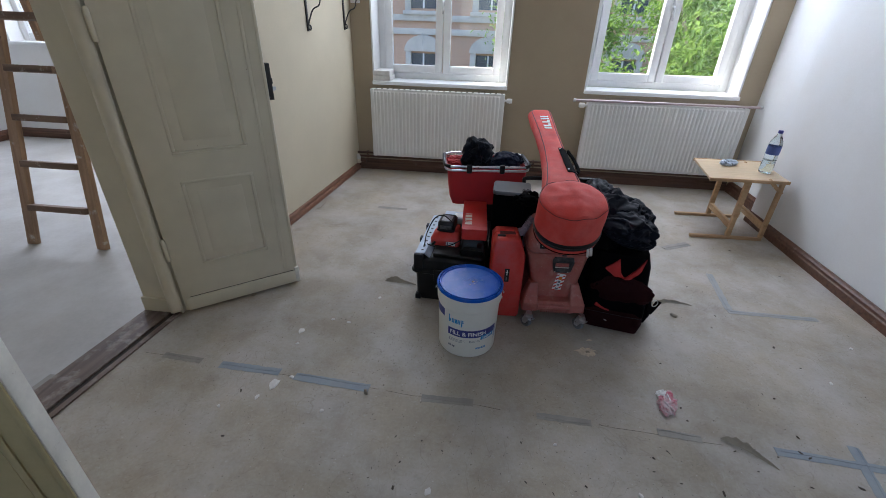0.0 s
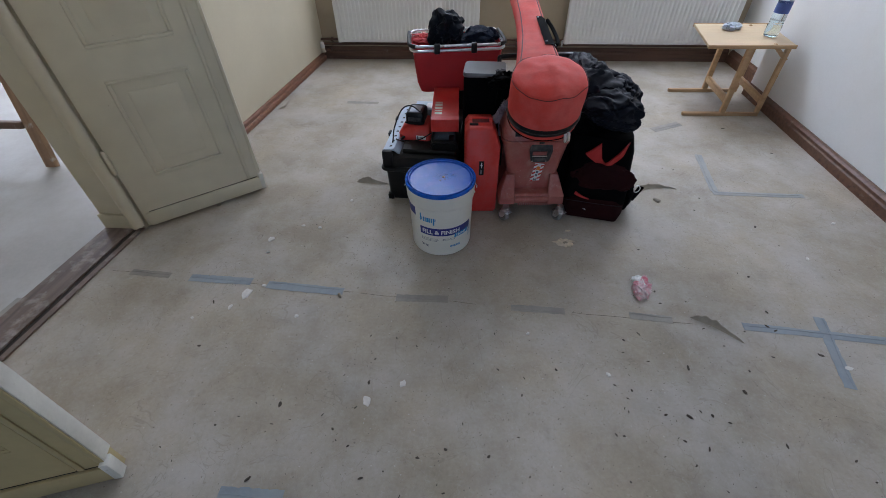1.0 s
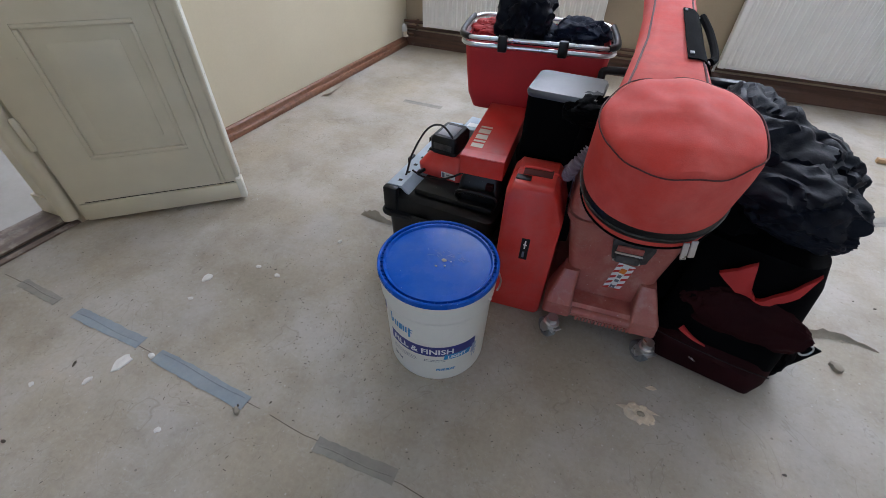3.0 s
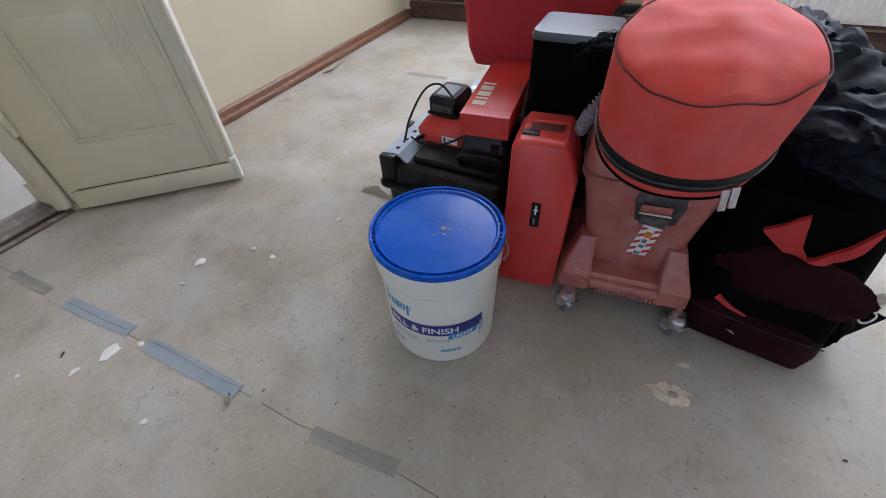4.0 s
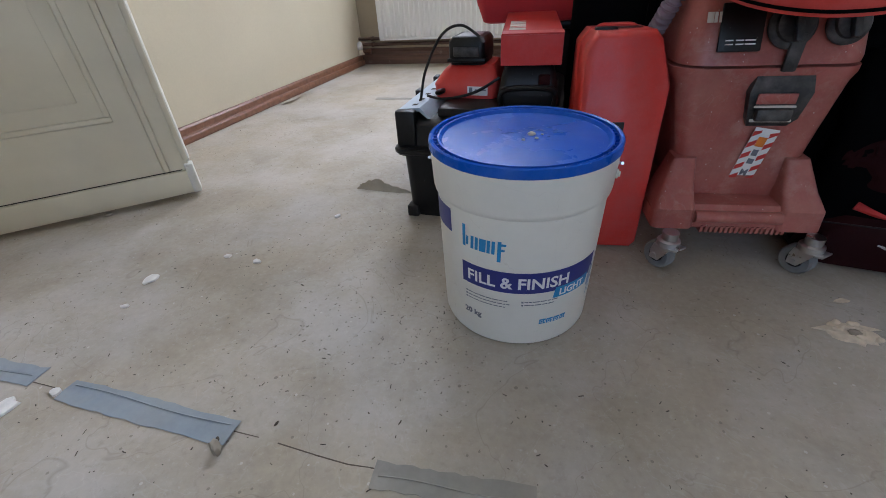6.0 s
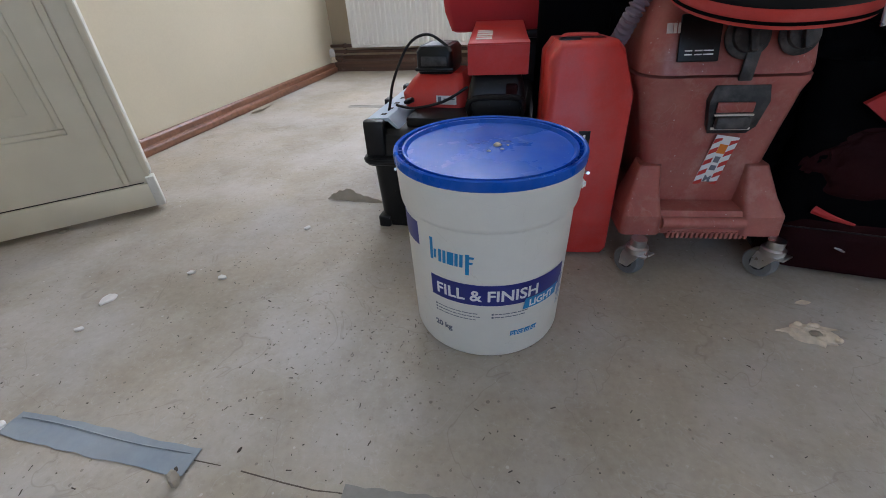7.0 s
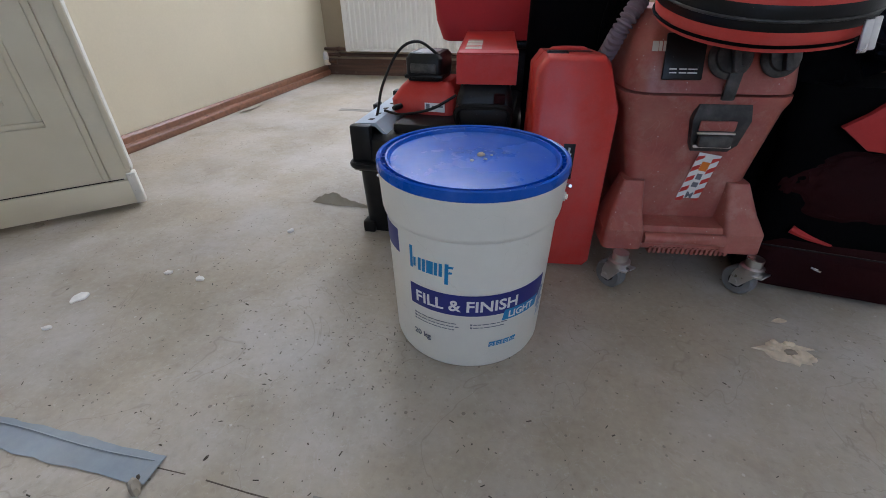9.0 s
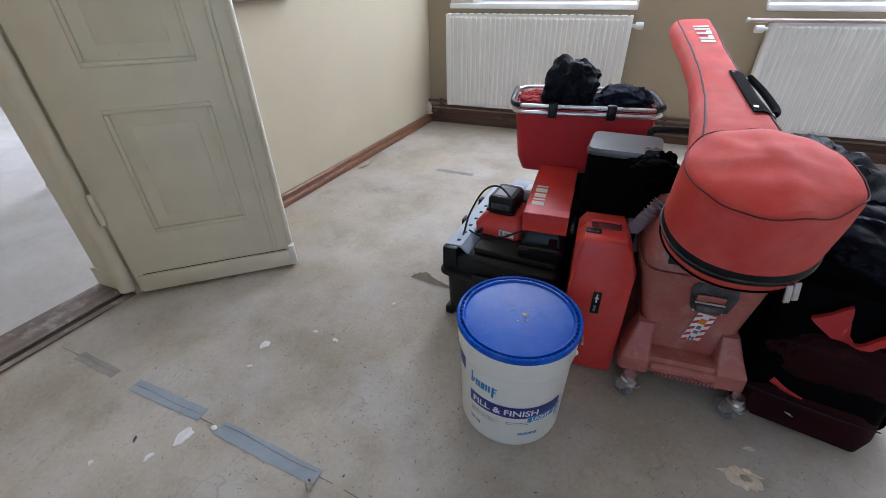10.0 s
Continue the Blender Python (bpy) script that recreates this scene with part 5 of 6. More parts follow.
part("handle_bar", tube([(p[0], p[1], 0.223 + 0.006 * math.cos(p[0] * 8)) for p in rrect(-0.224, 0.224, -0.134, 0.134, 0, 0.05, 8)], 0.0062, 10, closed=True), M_CHROME, bs, "folded aluminium handles")
for x in (-0.10, 0.075):
    part("clip", box(x - 0.014, x + 0.014, -0.144, -0.124, 0.189, 0.235, 0.005), M_BLACK, bs)
for sx in (-1, 1):
    part("end_grip", tube(curve_points([(sx * 0.200, -0.128, 0.223), (sx * 0.226, -0.10, 0.224), (sx * 0.229, 0.0, 0.225), (sx * 0.226, 0.10, 0.224)], 14), 0.0095, 10), M_BLACK, bs)
for x, y, z, s, mt, seed, lab in ((-0.050, -0.02, 0.252, (0.075, 0.075, 0.080), M_NAVY, 11, "navy work jacket stuffed upright in the basket"), (0.12, 0.005, 0.217, (0.085, 0.070, 0.040), M_DENIM, 12, "dark blue crumpled clothing in the basket"), (-0.135, 0.01, 0.205, (0.045, 0.07, 0.030), M_BASKET, 13, "dark red cloth in the basket"), (0.02, 0.045, 0.185, (0.12, 0.045, 0.03), M_DENIM, 14, "dark blue cloth filling the basket")):
    c = thing("clothing", bs.matrix_world @ pose(x, y, z, 0, 0, seed * 20), lab, "clothing", "clothes in the basket")
    part("garment", cloth(s, seed, 5, 0.38, 1.8, 0.16, 5.0), mt, c)
jk = [o for o in scene.objects if o.name.startswith("clothing")][0]
part("shirt_print", moved(box(-0.016, 0.016, -0.004, 0.004, 0, 0.0015), pose(0, -0.10, 0.0, 90, 0, 0)), M_GREY, jk, smooth=False)

# ---- black work bag and puffer jacket ----
wb = thing("work_bag", pose(0.868, 2.432, 0, 0, 0, -12), "black and maroon soft work bag, open with a red lining", "bag")
rings = []
for z, hx, hy, cx in ((0.0, 0.130, 0.125, 0.0), (0.012, 0.138, 0.14, 0.0), (0.08, 0.146, 0.150, 0.0), (0.15, 0.142, 0.140, 0.0), (0.24, 0.134, 0.125, 0.0), (0.32, 0.126, 0.110, -0.01), (0.38, 0.130, 0.095, -0.02)):
    rings.append([(cx + p[0] + 0.014 * noise.noise(Vector((p[0] * 9, p[1] * 9, z * 14))), p[1] + 0.014 * noise.noise(Vector((p[0] * 8, p[1] * 8, z * 12 + 4))), p[2]) for p in rrect(-hx, hx, -hy, hy, z, 0.06, 10)])
part("bag_body", loft(rings), M_BLACKCLOTH, wb)
pocket = []
for z, hx, y0 in ((0.003, 0.118, -0.150), (0.010, 0.132, -0.166), (0.050, 0.138, -0.174), (0.085, 0.134, -0.168), (0.108, 0.122, -0.150), (0.114, 0.108, -0.132)):
    pocket.append([(p[0] + 0.014 * noise.noise(Vector((p[0] * 14, p[1] * 14, z * 22))), p[1] + 0.013 * noise.noise(Vector((p[0] * 16, p[1] * 10, z * 20 + 4))), p[2]) for p in rrect(-hx, hx, y0, -0.06, z, 0.048, 8)])
part("front_pocket", loft(pocket), M_MAROON, wb, "maroon front pocket")
part("front_panel", moved(cloth((0.128, 0.026, 0.075), 22, 5, 0.12, 1.6, 0.06), pose(0.02, -0.118, 0.205)), M_MAROON, wb)
for flap in ([(-0.078, 0.322), (-0.022, 0.372), (-0.014, 0.338), (-0.006, 0.306), (0.014, 0.284), (-0.030, 0.288)], [(0.004, 0.284), (0.040, 0.286), (0.074, 0.332), (0.088, 0.386), (0.054, 0.336), (0.030, 0.306)]):
    b3 = moved(prism(flap, -0.006, 0.006), pose(0, 0, 0, 90, 0, 0))
    bmesh.ops.triangulate(b3, faces=b3.faces)
    bmesh.ops.subdivide_edges(b3, edges=b3.edges, cuts=3, use_grid_fill=True)
    for v in b3.verts:
        v.co.y += -0.134 + 0.012 * noise.noise(Vector((v.co.x * 30, 1, v.co.z * 30))) + 3.0 * (v.co.z - 0.30) ** 2
    part("red_lining", b3, M_REDLINING, wb, "bright red turned-out lining")
part("zip_puller", moved(box(-0.010, 0.010, -0.003, 0.0, -0.002, 0.002, 0.001), pose(-0.03, -0.178, 0.070, 0, 20, 0)), M_CHROME, wb)
part("red_pocket_edge", tube(curve_points([(-0.085, -0.150, 0.132), (-0.055, -0.162, 0.124), (-0.02, -0.164, 0.116)], 14), 0.007, 8, taper=lambda u: 1.2 - 0.9 * u), M_REDLINING, wb)
part("zip", tube(curve_points([(-0.13, -0.163, 0.098), (-0.05, -0.174, 0.104), (0.05, -0.174, 0.104), (0.13, -0.160, 0.098)], 20), 0.0016, 6), M_BLACK, wb)
part("side_pocket", moved(cloth((0.035, 0.10, 0.075), 23, 4, 0.15), pose(0.148, 0.0, 0.085)), M_BLACKCLOTH, wb)
sr = part("strap_ring", moved(tube([(0.016 * math.cos(a), 0.016 * math.sin(a), 0) for a in np.linspace(0, 2 * math.pi, 20)[:-1]], 0.0025, 8, closed=True), pose(0.186, -0.055, 0.135, 80, 0, 30)), M_CHROME, wb, "metal strap ring")
part("strap", moved(box(-0.014, 0.014, -0.003, 0.003, -0.06, 0.02, 0.002), pose(0.198, -0.045, 0.125, 0, 25, 20)), M_BLACKCLOTH, wb, "black strap end")
part("sole_edge", tube([(p[0], p[1], 0.008) for p in rrect(-0.132, 0.132, -0.130, 0.130, 0, 0.06, 6)], 0.007, 8, closed=True), M_BLACK, wb)

pj = thing("puffer_jacket", pose(0.806, 2.548, 0.475, 0, 0, -14), "dark navy quilted puffer jacket draped over the work bag", "jacket")
for x, y, z, s, seed, rz in ((0.0, 0.03, 0.0, (0.135, 0.135, 0.105), 31, 0), (-0.075, 0.10, 0.065, (0.075, 0.11, 0.065), 32, 10), (0.065, -0.10, 0.010, (0.11, 0.095, 0.055), 33, -12), (0.085, 0.05, 0.0, (0.085, 0.12, 0.075), 34, 20), (-0.06, -0.08, -0.11, (0.11, 0.08, 0.12), 35, 5)):
    part("padded_fold", moved(cloth(s, seed, 5, 0.26, 1.7, 0.13, 5.0, quilt=0.05), pose(x, y, z, 0, 0, rz)), M_NAVY if z > -0.05 else M_BLACKCLOTH, pj)
part("hem", moved(cloth((0.085, 0.04, 0.035), 37, 5, 0.2, 2.0, 0.1), pose(0.11, -0.15, -0.03, 0, 8, 8)), M_NAVY, pj)
part("hanging_sleeve", moved(cloth((0.085, 0.10, 0.22), 38, 5, 0.25, 1.7, 0.10), pose(-0.055, -0.05, -0.235)), M_BLACKCLOTH, pj)
part("loose_tab", moved(box(-0.012, 0.012, -0.004, 0.004, -0.05, 0.03, 0.003), pose(0.15, -0.12, -0.12)), M_BLACKCLOTH, pj)

# ---- side table, bottle, crumpled foil ----
tbl = thing("side_table", pose(1.700, 3.425, 0, 0, 0, 1), "light beech nesting side table with runner feet", "table")
part("tabletop", loft([[(-0.048, -0.01, z), (0.450, -0.01, z), (0.520, 0.445, z), (0.042, 0.445, z)] for z in (0.425, 0.438)]), M_TABLETOP, tbl, "pale veneered tabletop", smooth=False)
part("edge_strip", moved(box(-0.05, 0.452, -0.020, -0.010, 0.420, 0.441, 0.002), pose(0, 0, 0)), M_BEECH, tbl)
part("edge_strip", box(0.040, 0.522, 0.445, 0.455, 0.420, 0.441, 0.002), M_BEECH, tbl)
for y, o in ((0.005, 0.0), (0.40, 0.045)):
    part("runner", box(-0.045 + o, 0.435 + o, y - 0.012, y + 0.012, 0.001, 0.022, 0.003), M_BEECH, tbl)
    part("leg", box(0.412 + o, 0.436 + o, y - 0.013, y + 0.013, 0.022, 0.425, 0.003), M_BEECH, tbl)
    part("leg", box(0.190 + o, 0.222 + o, y - 0.012, y + 0.012, 0.022, 0.425, 0.003), M_BEECH, tbl)
    part("brace", moved(box(-0.07, 0.07, -0.010, 0.010, -0.010, 0.010, 0.002), pose(0.385 + o, y, 0.395, 0, 40, 0) @ pose(0.0, 0, 0)), M_BEECH, tbl)
part("stretcher", moved(box(-0.012, 0.012, 0.015, 0.40, 0.075, 0.115, 0.003), pose(0.206, 0, 0, 0, 0, -6)), M_BEECH, tbl)
part("stretcher", moved(box(-0.012, 0.012, 0.015, 0.40, 0.075, 0.115, 0.003), pose(0.425, 0, 0, 0, 0, -6)), M_BEECH, tbl)
bo = thing("water_bottle", pose(2.085, 3.60, 0.4385) @ Matrix.Scale(0.9, 4), "clear plastic water bottle with a blue label, half full", "bottle")
part("bottle_body", turned([(0.0, 0.006), (0.030, 0.0), (0.042, 0.006), (0.044, 0.02), (0.044, 0.07), (0.041, 0.078), (0.044, 0.086), (0.041, 0.095), (0.044, 0.104), (0.041, 0.113), (0.043, 0.122), (0.043, 0.21), (0.040, 0.235), (0.024, 0.268), (0.015, 0.285), (0.014, 0.305)], 40, cap=False), M_BOTTLE, bo)
part("water", turned([(0.0, 0.008), (0.029, 0.003), (0.040, 0.008), (0.0405, 0.07), (0.038, 0.09), (0.0385, 0.10), (0.0, 0.1005)], 36, cap=False), M_WATER, bo)
part("label", turned([(0.0436, 0.145), (0.0436, 0.205)], 40, cap=False), M_LABEL, bo, "blue paper label")
part("cap", turned([(0.0, 0.318), (0.014, 0.318), (0.0165, 0.316), (0.0165, 0.298), (0.015, 0.297)], 24, cap=False), M_INKBLUE, bo, "dark blue screw cap")
fo = thing("crumpled_foil", pose(1.915, 3.745, 0.455, 0, 0, 20), "crumpled blue and silver snack packet on the table", "packet")
part("foil", cloth((0.055, 0.035, 0.018), 41, 4, 0.35, 2.0, 0.25, 4.0), mat("silver_blue_foil", (0.55, 0.62, 0.72), 0.3, metal=0.6, var=0.2, scale=25, bump=0.3), fo)

# ---- ladder in the next room ----
ld = thing("step_ladder", pose(-2.355, 2.62, 0, -13, 0, 0), "old wooden ladder with dirty rungs in the next room", "ladder")
LH = 2.1


def lx(z, s):
    return s * (0.235 - 0.055 * z)


for s in (-1, 1):
    part("rail", loft([[(lx(z, s) - 0.03, -0.015, z), (lx(z, s) + 0.03, -0.015, z), (lx(z, s) + 0.03, 0.015, z), (lx(z, s) - 0.03, 0.015, z)] for z in (0.0, LH)]), M_LADDER, ld, smooth=False)
for i in range(7):
    z = 0.235 + i * 0.262
    part("rung", box(lx(z, -1) + 0.031, lx(z, 1) - 0.031, -0.035, 0.012, z - 0.018, z + 0.018, 0.003), M_RUNG, ld)
ld2 = part("rear_frame", loft([[(-0.21 + dx, 0.16 + 0.55 * (1 - z / LH) - 0.14, 0.02 * (1 - z / LH) + z) for dx in (-0.02, 0.02)] + [(-0.21 + dx, 0.19 + 0.55 * (1 - z / LH) - 0.14, 0.02 * (1 - z / LH) + z) for dx in (0.02, -0.02)] for z in (1.2, LH)]), M_LADDER, ld, smooth=False)
bxn = thing("cardboard_box", pose(-3.05, 4.93, 0.98, 0, 0, 4), "open brown cardboard box on the sill of the next room", "box")
part("carton", box(-0.22, 0.22, -0.11, 0.10, 0.0, 0.22, 0.004), M_CARD, bxn)
part("flap", moved(box(-0.22, 0.22, -0.10, 0.0, 0.0, 0.004), pose(0, -0.11, 0.22, -35, 0, 0)), M_CARD, bxn)
pk2 = thing("blue_packet", pose(-3.45, 4.91, 0.98, 0, 0, -8), "blue and white paper packet on the window sill", "packet")
part("packet", box(-0.07, 0.07, -0.05, 0.05, 0, 0.14, 0.01), M_INKBLUE, pk2)
part("paper", box(0.075, 0.19, -0.05, 0.05, 0, 0.12, 0.004), M_INKWHITE, pk2)

# ---- objects on walls and sills ----
stn = thing("sill_stack", pose(-0.785, 4.60, 0.806), "chipped white painted stone blocks stacked on the window sill", "stone")
for i, (w, dz) in enumerate(((0.155, 0.0), (0.150, 0.042))):
    part("block", box(-w / 2 - 0.005, w / 2 - 0.005, -0.11, 0.08, dz, dz + 0.040, 0.006), M_PLASTER, stn)
rod = thing("curtain_rod", pose(0, 0, 0), "thin metal rod lying on the radiator across the sill", "rod")
part("rod", tube([(0.895, 4.385, 0.735), (2.352, 4.385, 0.742)], 0.010, 10), mat("pinkish_steel", (0.52, 0.42, 0.42), 0.35, metal=0.7, var=0.1, scale=12), rod)
part("end_knob", moved(turned([(0.010, 0), (0.014, 0.004), (0.014, 0.02), (0.0, 0.024)], 14), pose(0.895, 4.385, 0.735, 0, -90, 0)), M_CHROME, rod)
part("end_knob", moved(turned([(0.010, 0), (0.014, 0.004), (0.014, 0.02), (0.0, 0.024)], 14), pose(2.352, 4.385, 0.742, 0, 90, 0)), M_CHROME, rod)
for y in (3.74, 4.36):
    br = thing("shelf_bracket", pose(left_x(y) + 0.001, y, 0, 0, 0, -4.3), "black iron shelf bracket with a curled brace on the wall", "bracket", "wall brackets")
    part("upright", box(0.0, 0.008, -0.012, 0.012, 1.20, 1.52, 0.002), M_BLACKMETAL, br)
    part("arm", box(0.008, 0.20, -0.012, 0.012, 1.512, 1.52, 0.002), M_BLACKMETAL, br)
    part("scroll", tube(curve_points([(0.008, 0, 1.24), (0.05, 0, 1.33), (0.10, 0, 1.36), (0.12, 0, 1.42), (0.18, 0, 1.51)], 22), 0.005, 8), M_BLACKMETAL, br)
    part("foot_curl", tube(curve_points([(0.006, 0, 1.22), (0.022, 0, 1.21), (0.024, 0, 1.235), (0.010, 0, 1.24)], 12), 0.005, 8), M_BLACKMETAL, br)
sh = thing("wall_ledge", pose(left_x(3.0) + 0.001, 3.0, 0.895, 0, 0, -4.3), "narrow dark grey ledge on the cream wall", "shelf")
part("board", box(0.0, 0.05, -0.17, 0.17, 0.0, 0.022, 0.004), M_GREY, sh)
skt = thing("wall_socket", pose(-0.985, 4.488, 1.425), "small white socket high in the corner", "socket")
part("plate", box(-0.04, 0.04, -0.012, 0.0, -0.03, 0.04, 0.004), M_FRAME, skt)
part("cover", box(-0.025, 0.025, -0.018, -0.012, -0.018, 0.028, 0.004), M_FRAME, skt)

# ---- tape, litter and dust on the floor ----
def tape(x0, y0, x1, y1, w, material, label, seed, curl=0.0):
    t = thing("tape_strip", pose(x0, y0, 0.0012, 0, 0, math.degrees(math.atan2(y1 - y0, x1 - x0))), label, "tape", "tape strips on the floor")
    L = math.hypot(x1 - x0, y1 - y0)
    rng = random.Random(seed)
    n = 18
    rings = []
    for i in range(n + 1):
        u = i / n
        e = (0.004 * rng.random(), 0.004 * rng.random())
        z = 0.0008 * rng.random() + curl * max(0, u - 0.93) * 4
        x = L * u + (0.006 * rng.uniform(-1, 1) if i in (0, n) else 0)
        rings.append([(x, -w / 2 + e[0], z), (x, 0.0, z + 0.0012), (x, w / 2 - e[1], z), (x, w / 2 - e[1], z - 0.0008), (x, -w / 2 + e[0], z - 0.0008)])
    part("strip", loft(rings), material, t)
    yc = rng.uniform(-0.2, 0.25) * w
    part("crease", loft([[(L * u, yc - 0.0012 + 0.002 * math.sin(u * 7), 0.0018), (L * u, yc + 0.002 * math.sin(u * 7), 0.0030), (L * u, yc + 0.0014 + 0.002 * math.sin(u * 7), 0.0018)] for u in np.linspace(0.02, 0.97, 14)]), material, t)
    return t


FADT = "faded blue-grey tape strip dulled by dust"
NEWT, OLDT = "blue-grey duct tape strip over the floor joint", "dirty grey duct tape strip stuck to the floor"
tape(-0.862, 1.803, -0.604, 1.795, 0.042, M_TAPE, NEWT, 1)
tape(-0.525, 1.782, -0.212, 1.760, 0.045, M_TAPE, NEWT, 2, 0.012)
tape(-1.135, 1.822, -0.960, 1.812, 0.036, M_TAPEOLD, OLDT, 3)
tape(0.006, 1.742, 0.203, 1.745, 0.038, M_TAPEOLD, OLDT, 4)
tape(0.440, 1.718, 0.640, 1.710, 0.034, M_TAPEOLD, OLDT, 5)
tape(0.885, 1.705, 1.036, 1.692, 0.036, M_TAPEOLD, OLDT, 6)
tape(1.280, 1.676, 1.96, 1.622, 0.036, M_TAPE, NEWT, 7)
tape(1.567, 1.735, 1.502, 1.440, 0.040, M_TAPE, NEWT, 8)
tape(1.570, 2.910, 1.515, 2.540, 0.040, M_TAPEFADED, FADT, 9)
tape(1.505, 2.522, 1.93, 2.515, 0.036, M_TAPEFADED, FADT, 10)
tape(-0.373, 1.026, -0.20, 1.026, 0.040, M_TAPE, NEWT, 11)
tape(-0.62, 3.55, -0.40, 3.545, 0.040, M_TAPEOLD, OLDT, 12)
tape(1.60, 3.30, 1.40, 3.20, 0.06, M_TAPEOLD, "flat grey paper strip on the floor", 13)

rng = random.Random(17)
seam = None
px, py = -1.22, 1.826
while px < 2.15:
    nx = px + rng.uniform(0.03, 0.09)
    ny = 1.826 + (nx + 1.22) * -0.0635 + rng.uniform(-0.003, 0.003)
    if rng.random() < 0.35:
        px, py = nx, ny
        continue
    seam = loft([[(px, py - 0.001, 0.0003), (px, py + 0.001, 0.0003), (px, py, 0.0007)], [(nx, ny - 0.001 * rng.random(), 0.0003), (nx, ny + 0.001, 0.0003), (nx, ny, 0.0007)]], bm=seam)
    px, py = nx, ny
tagged(obj("floor_joint", seam, M_SEAM), "thin dark joint between two floor sheets", kind="structure")


def flake(name, x, y, s, seed, material, label, category, group, h=0.004, ratio=0.7, points=11, tail=0.0):
    """A flat irregular chip."""
    r = random.Random(seed)
    pts = [(s * (1 + tail * (k == 2)) * r.uniform(0.65, 1.1) * math.cos(2 * math.pi * k / points), s * ratio * r.uniform(0.6, 1.1) * math.sin(2 * math.pi * k / points)) for k in range(points)]
    t = thing(name, pose(x, y, 0.0008, 0, 0, r.uniform(0, 360)), label, category, group)
    b = loft([[(px, py, 0.0) for px, py in pts], [(px * 0.95, py * 0.95, h * r.uniform(0.6, 1.0)) for px, py in pts], [(px * 0.4, py * 0.4, h * 1.1) for px, py in pts]])
    part("chip", b, material, t)
    return t


for i, (x, y, s) in enumerate(((-0.595, 1.730, 0.030), (-0.540, 1.775, 0.012), (-0.618, 2.058, 0.021), (-0.63, 1.66, 0.013), (-0.50, 2.16, 0.010), (-0.42, 2.15, 0.011), (-0.027, 1.311, 0.021), (0.080, 1.378, 0.015), (-0.32, 2.37, 0.011), (-0.36, 1.63, 0.010), (1.54, 1.52, 0.014), (1.95, 2.30, 0.012), (-0.60, 1.97, 0.009), (0.50, 1.60, 0.008), (0.75, 1.45, 0.010), (-0.75, 1.60, 0.008), (1.70, 2.05, 0.010), (0.47, 3.6, 0.012))):
    flake("plaster_chip", x, y, s, 100 + i, M_PLASTER, "white plaster flake lying on the dusty floor", "chip", "plaster flakes", tail=0.5 if s > 0.02 else 0)
spl = thing("filler_splat", pose(0.700, 2.100, 0.0005), "dried beige filler splat with a crumbled hole", "splat")
pts = []
r = random.Random(9)
for k in range(30):
    a = 2 * math.pi * k / 30
    pts.append((0.042 * (0.8 + 0.25 * r.random() + 0.45 * (k % 11 == 3)) * math.cos(a), 0.028 * (0.8 + 0.3 * r.random()) * math.sin(a)))
part("skin", loft([[(x, y, 0) for x, y in pts], [(x * 0.93, y * 0.93, 0.003) for x, y in pts], [(x * 0.45, y * 0.45, 0.005) for x, y in pts], [(x * 0.32, y * 0.32, 0.001) for x, y in pts]]), M_SPLAT, spl)
part("hole", moved(cloth((0.009, 0.007, 0.003), 3, 3), pose(0.004, 0, 0.003)), M_PAPER, spl)
for k in range(7):
    part("crumb", moved(cloth((0.006, 0.005, 0.004), k, 2), pose(r.uniform(-0.03, 0.03), r.uniform(-0.02, 0.02), 0.005)), M_SPLAT, spl)
flake("filler_smear", 0.728, 2.185, 0.016, 77, M_SPLAT, "small beige filler smear beside the splat", "splat", "", 0.002, 0.4)
wr = thing("sweet_wrapper", pose(0.960, 1.838, 0.009, 0, 0, 70), "crumpled pink and white sweet wrapper on the floor", "wrapper")
part("film", cloth((0.036, 0.020, 0.010), 51, 5, 0.8, 2.4, 0.5, 4.0), M_WRAP, wr)
part("film_end", moved(cloth((0.022, 0.016, 0.007), 52, 4, 0.8, 2.4, 0.5, 4.0), pose(0.032, 0.010, -0.001, 0, 0, 30)), M_INKWHITE, wr)


def curl_sheet(name, pts, w, lift, label, seed):
    """A torn strip of paper whose edge curls up from the floor."""
    t = thing(name, pose(0, 0, 0), label, "paper", "torn floor paper")
    c = curve_points([(x, y, 0) for x, y in pts], 18)
    r = random.Random(seed)
    rings = []
    for i, p in enumerate(c):
        u = i / 17
        k = (u / 0.3 if u < 0.3 else (1 - u) / 0.7) * r.uniform(0.75, 1.2) + 0.04
        ww = w * k
        d = (c[min(i + 1, 17)] - c[max(i - 1, 0)]).normalized()
        s = Vector((-d.y, d.x, 0))
        row = [p + s * ww * v + Vector((0, 0, 0.002 + lift * v * v * k + 0.0015 * r.random())) for v in (0, 0.33, 0.66, 1.0)]
        rings.append([tuple(q) for q in row] + [tuple(q - Vector((0, 0, 0.001))) for q in row[::-1]])
    part("sheet", loft(rings), M_PAPER, t)


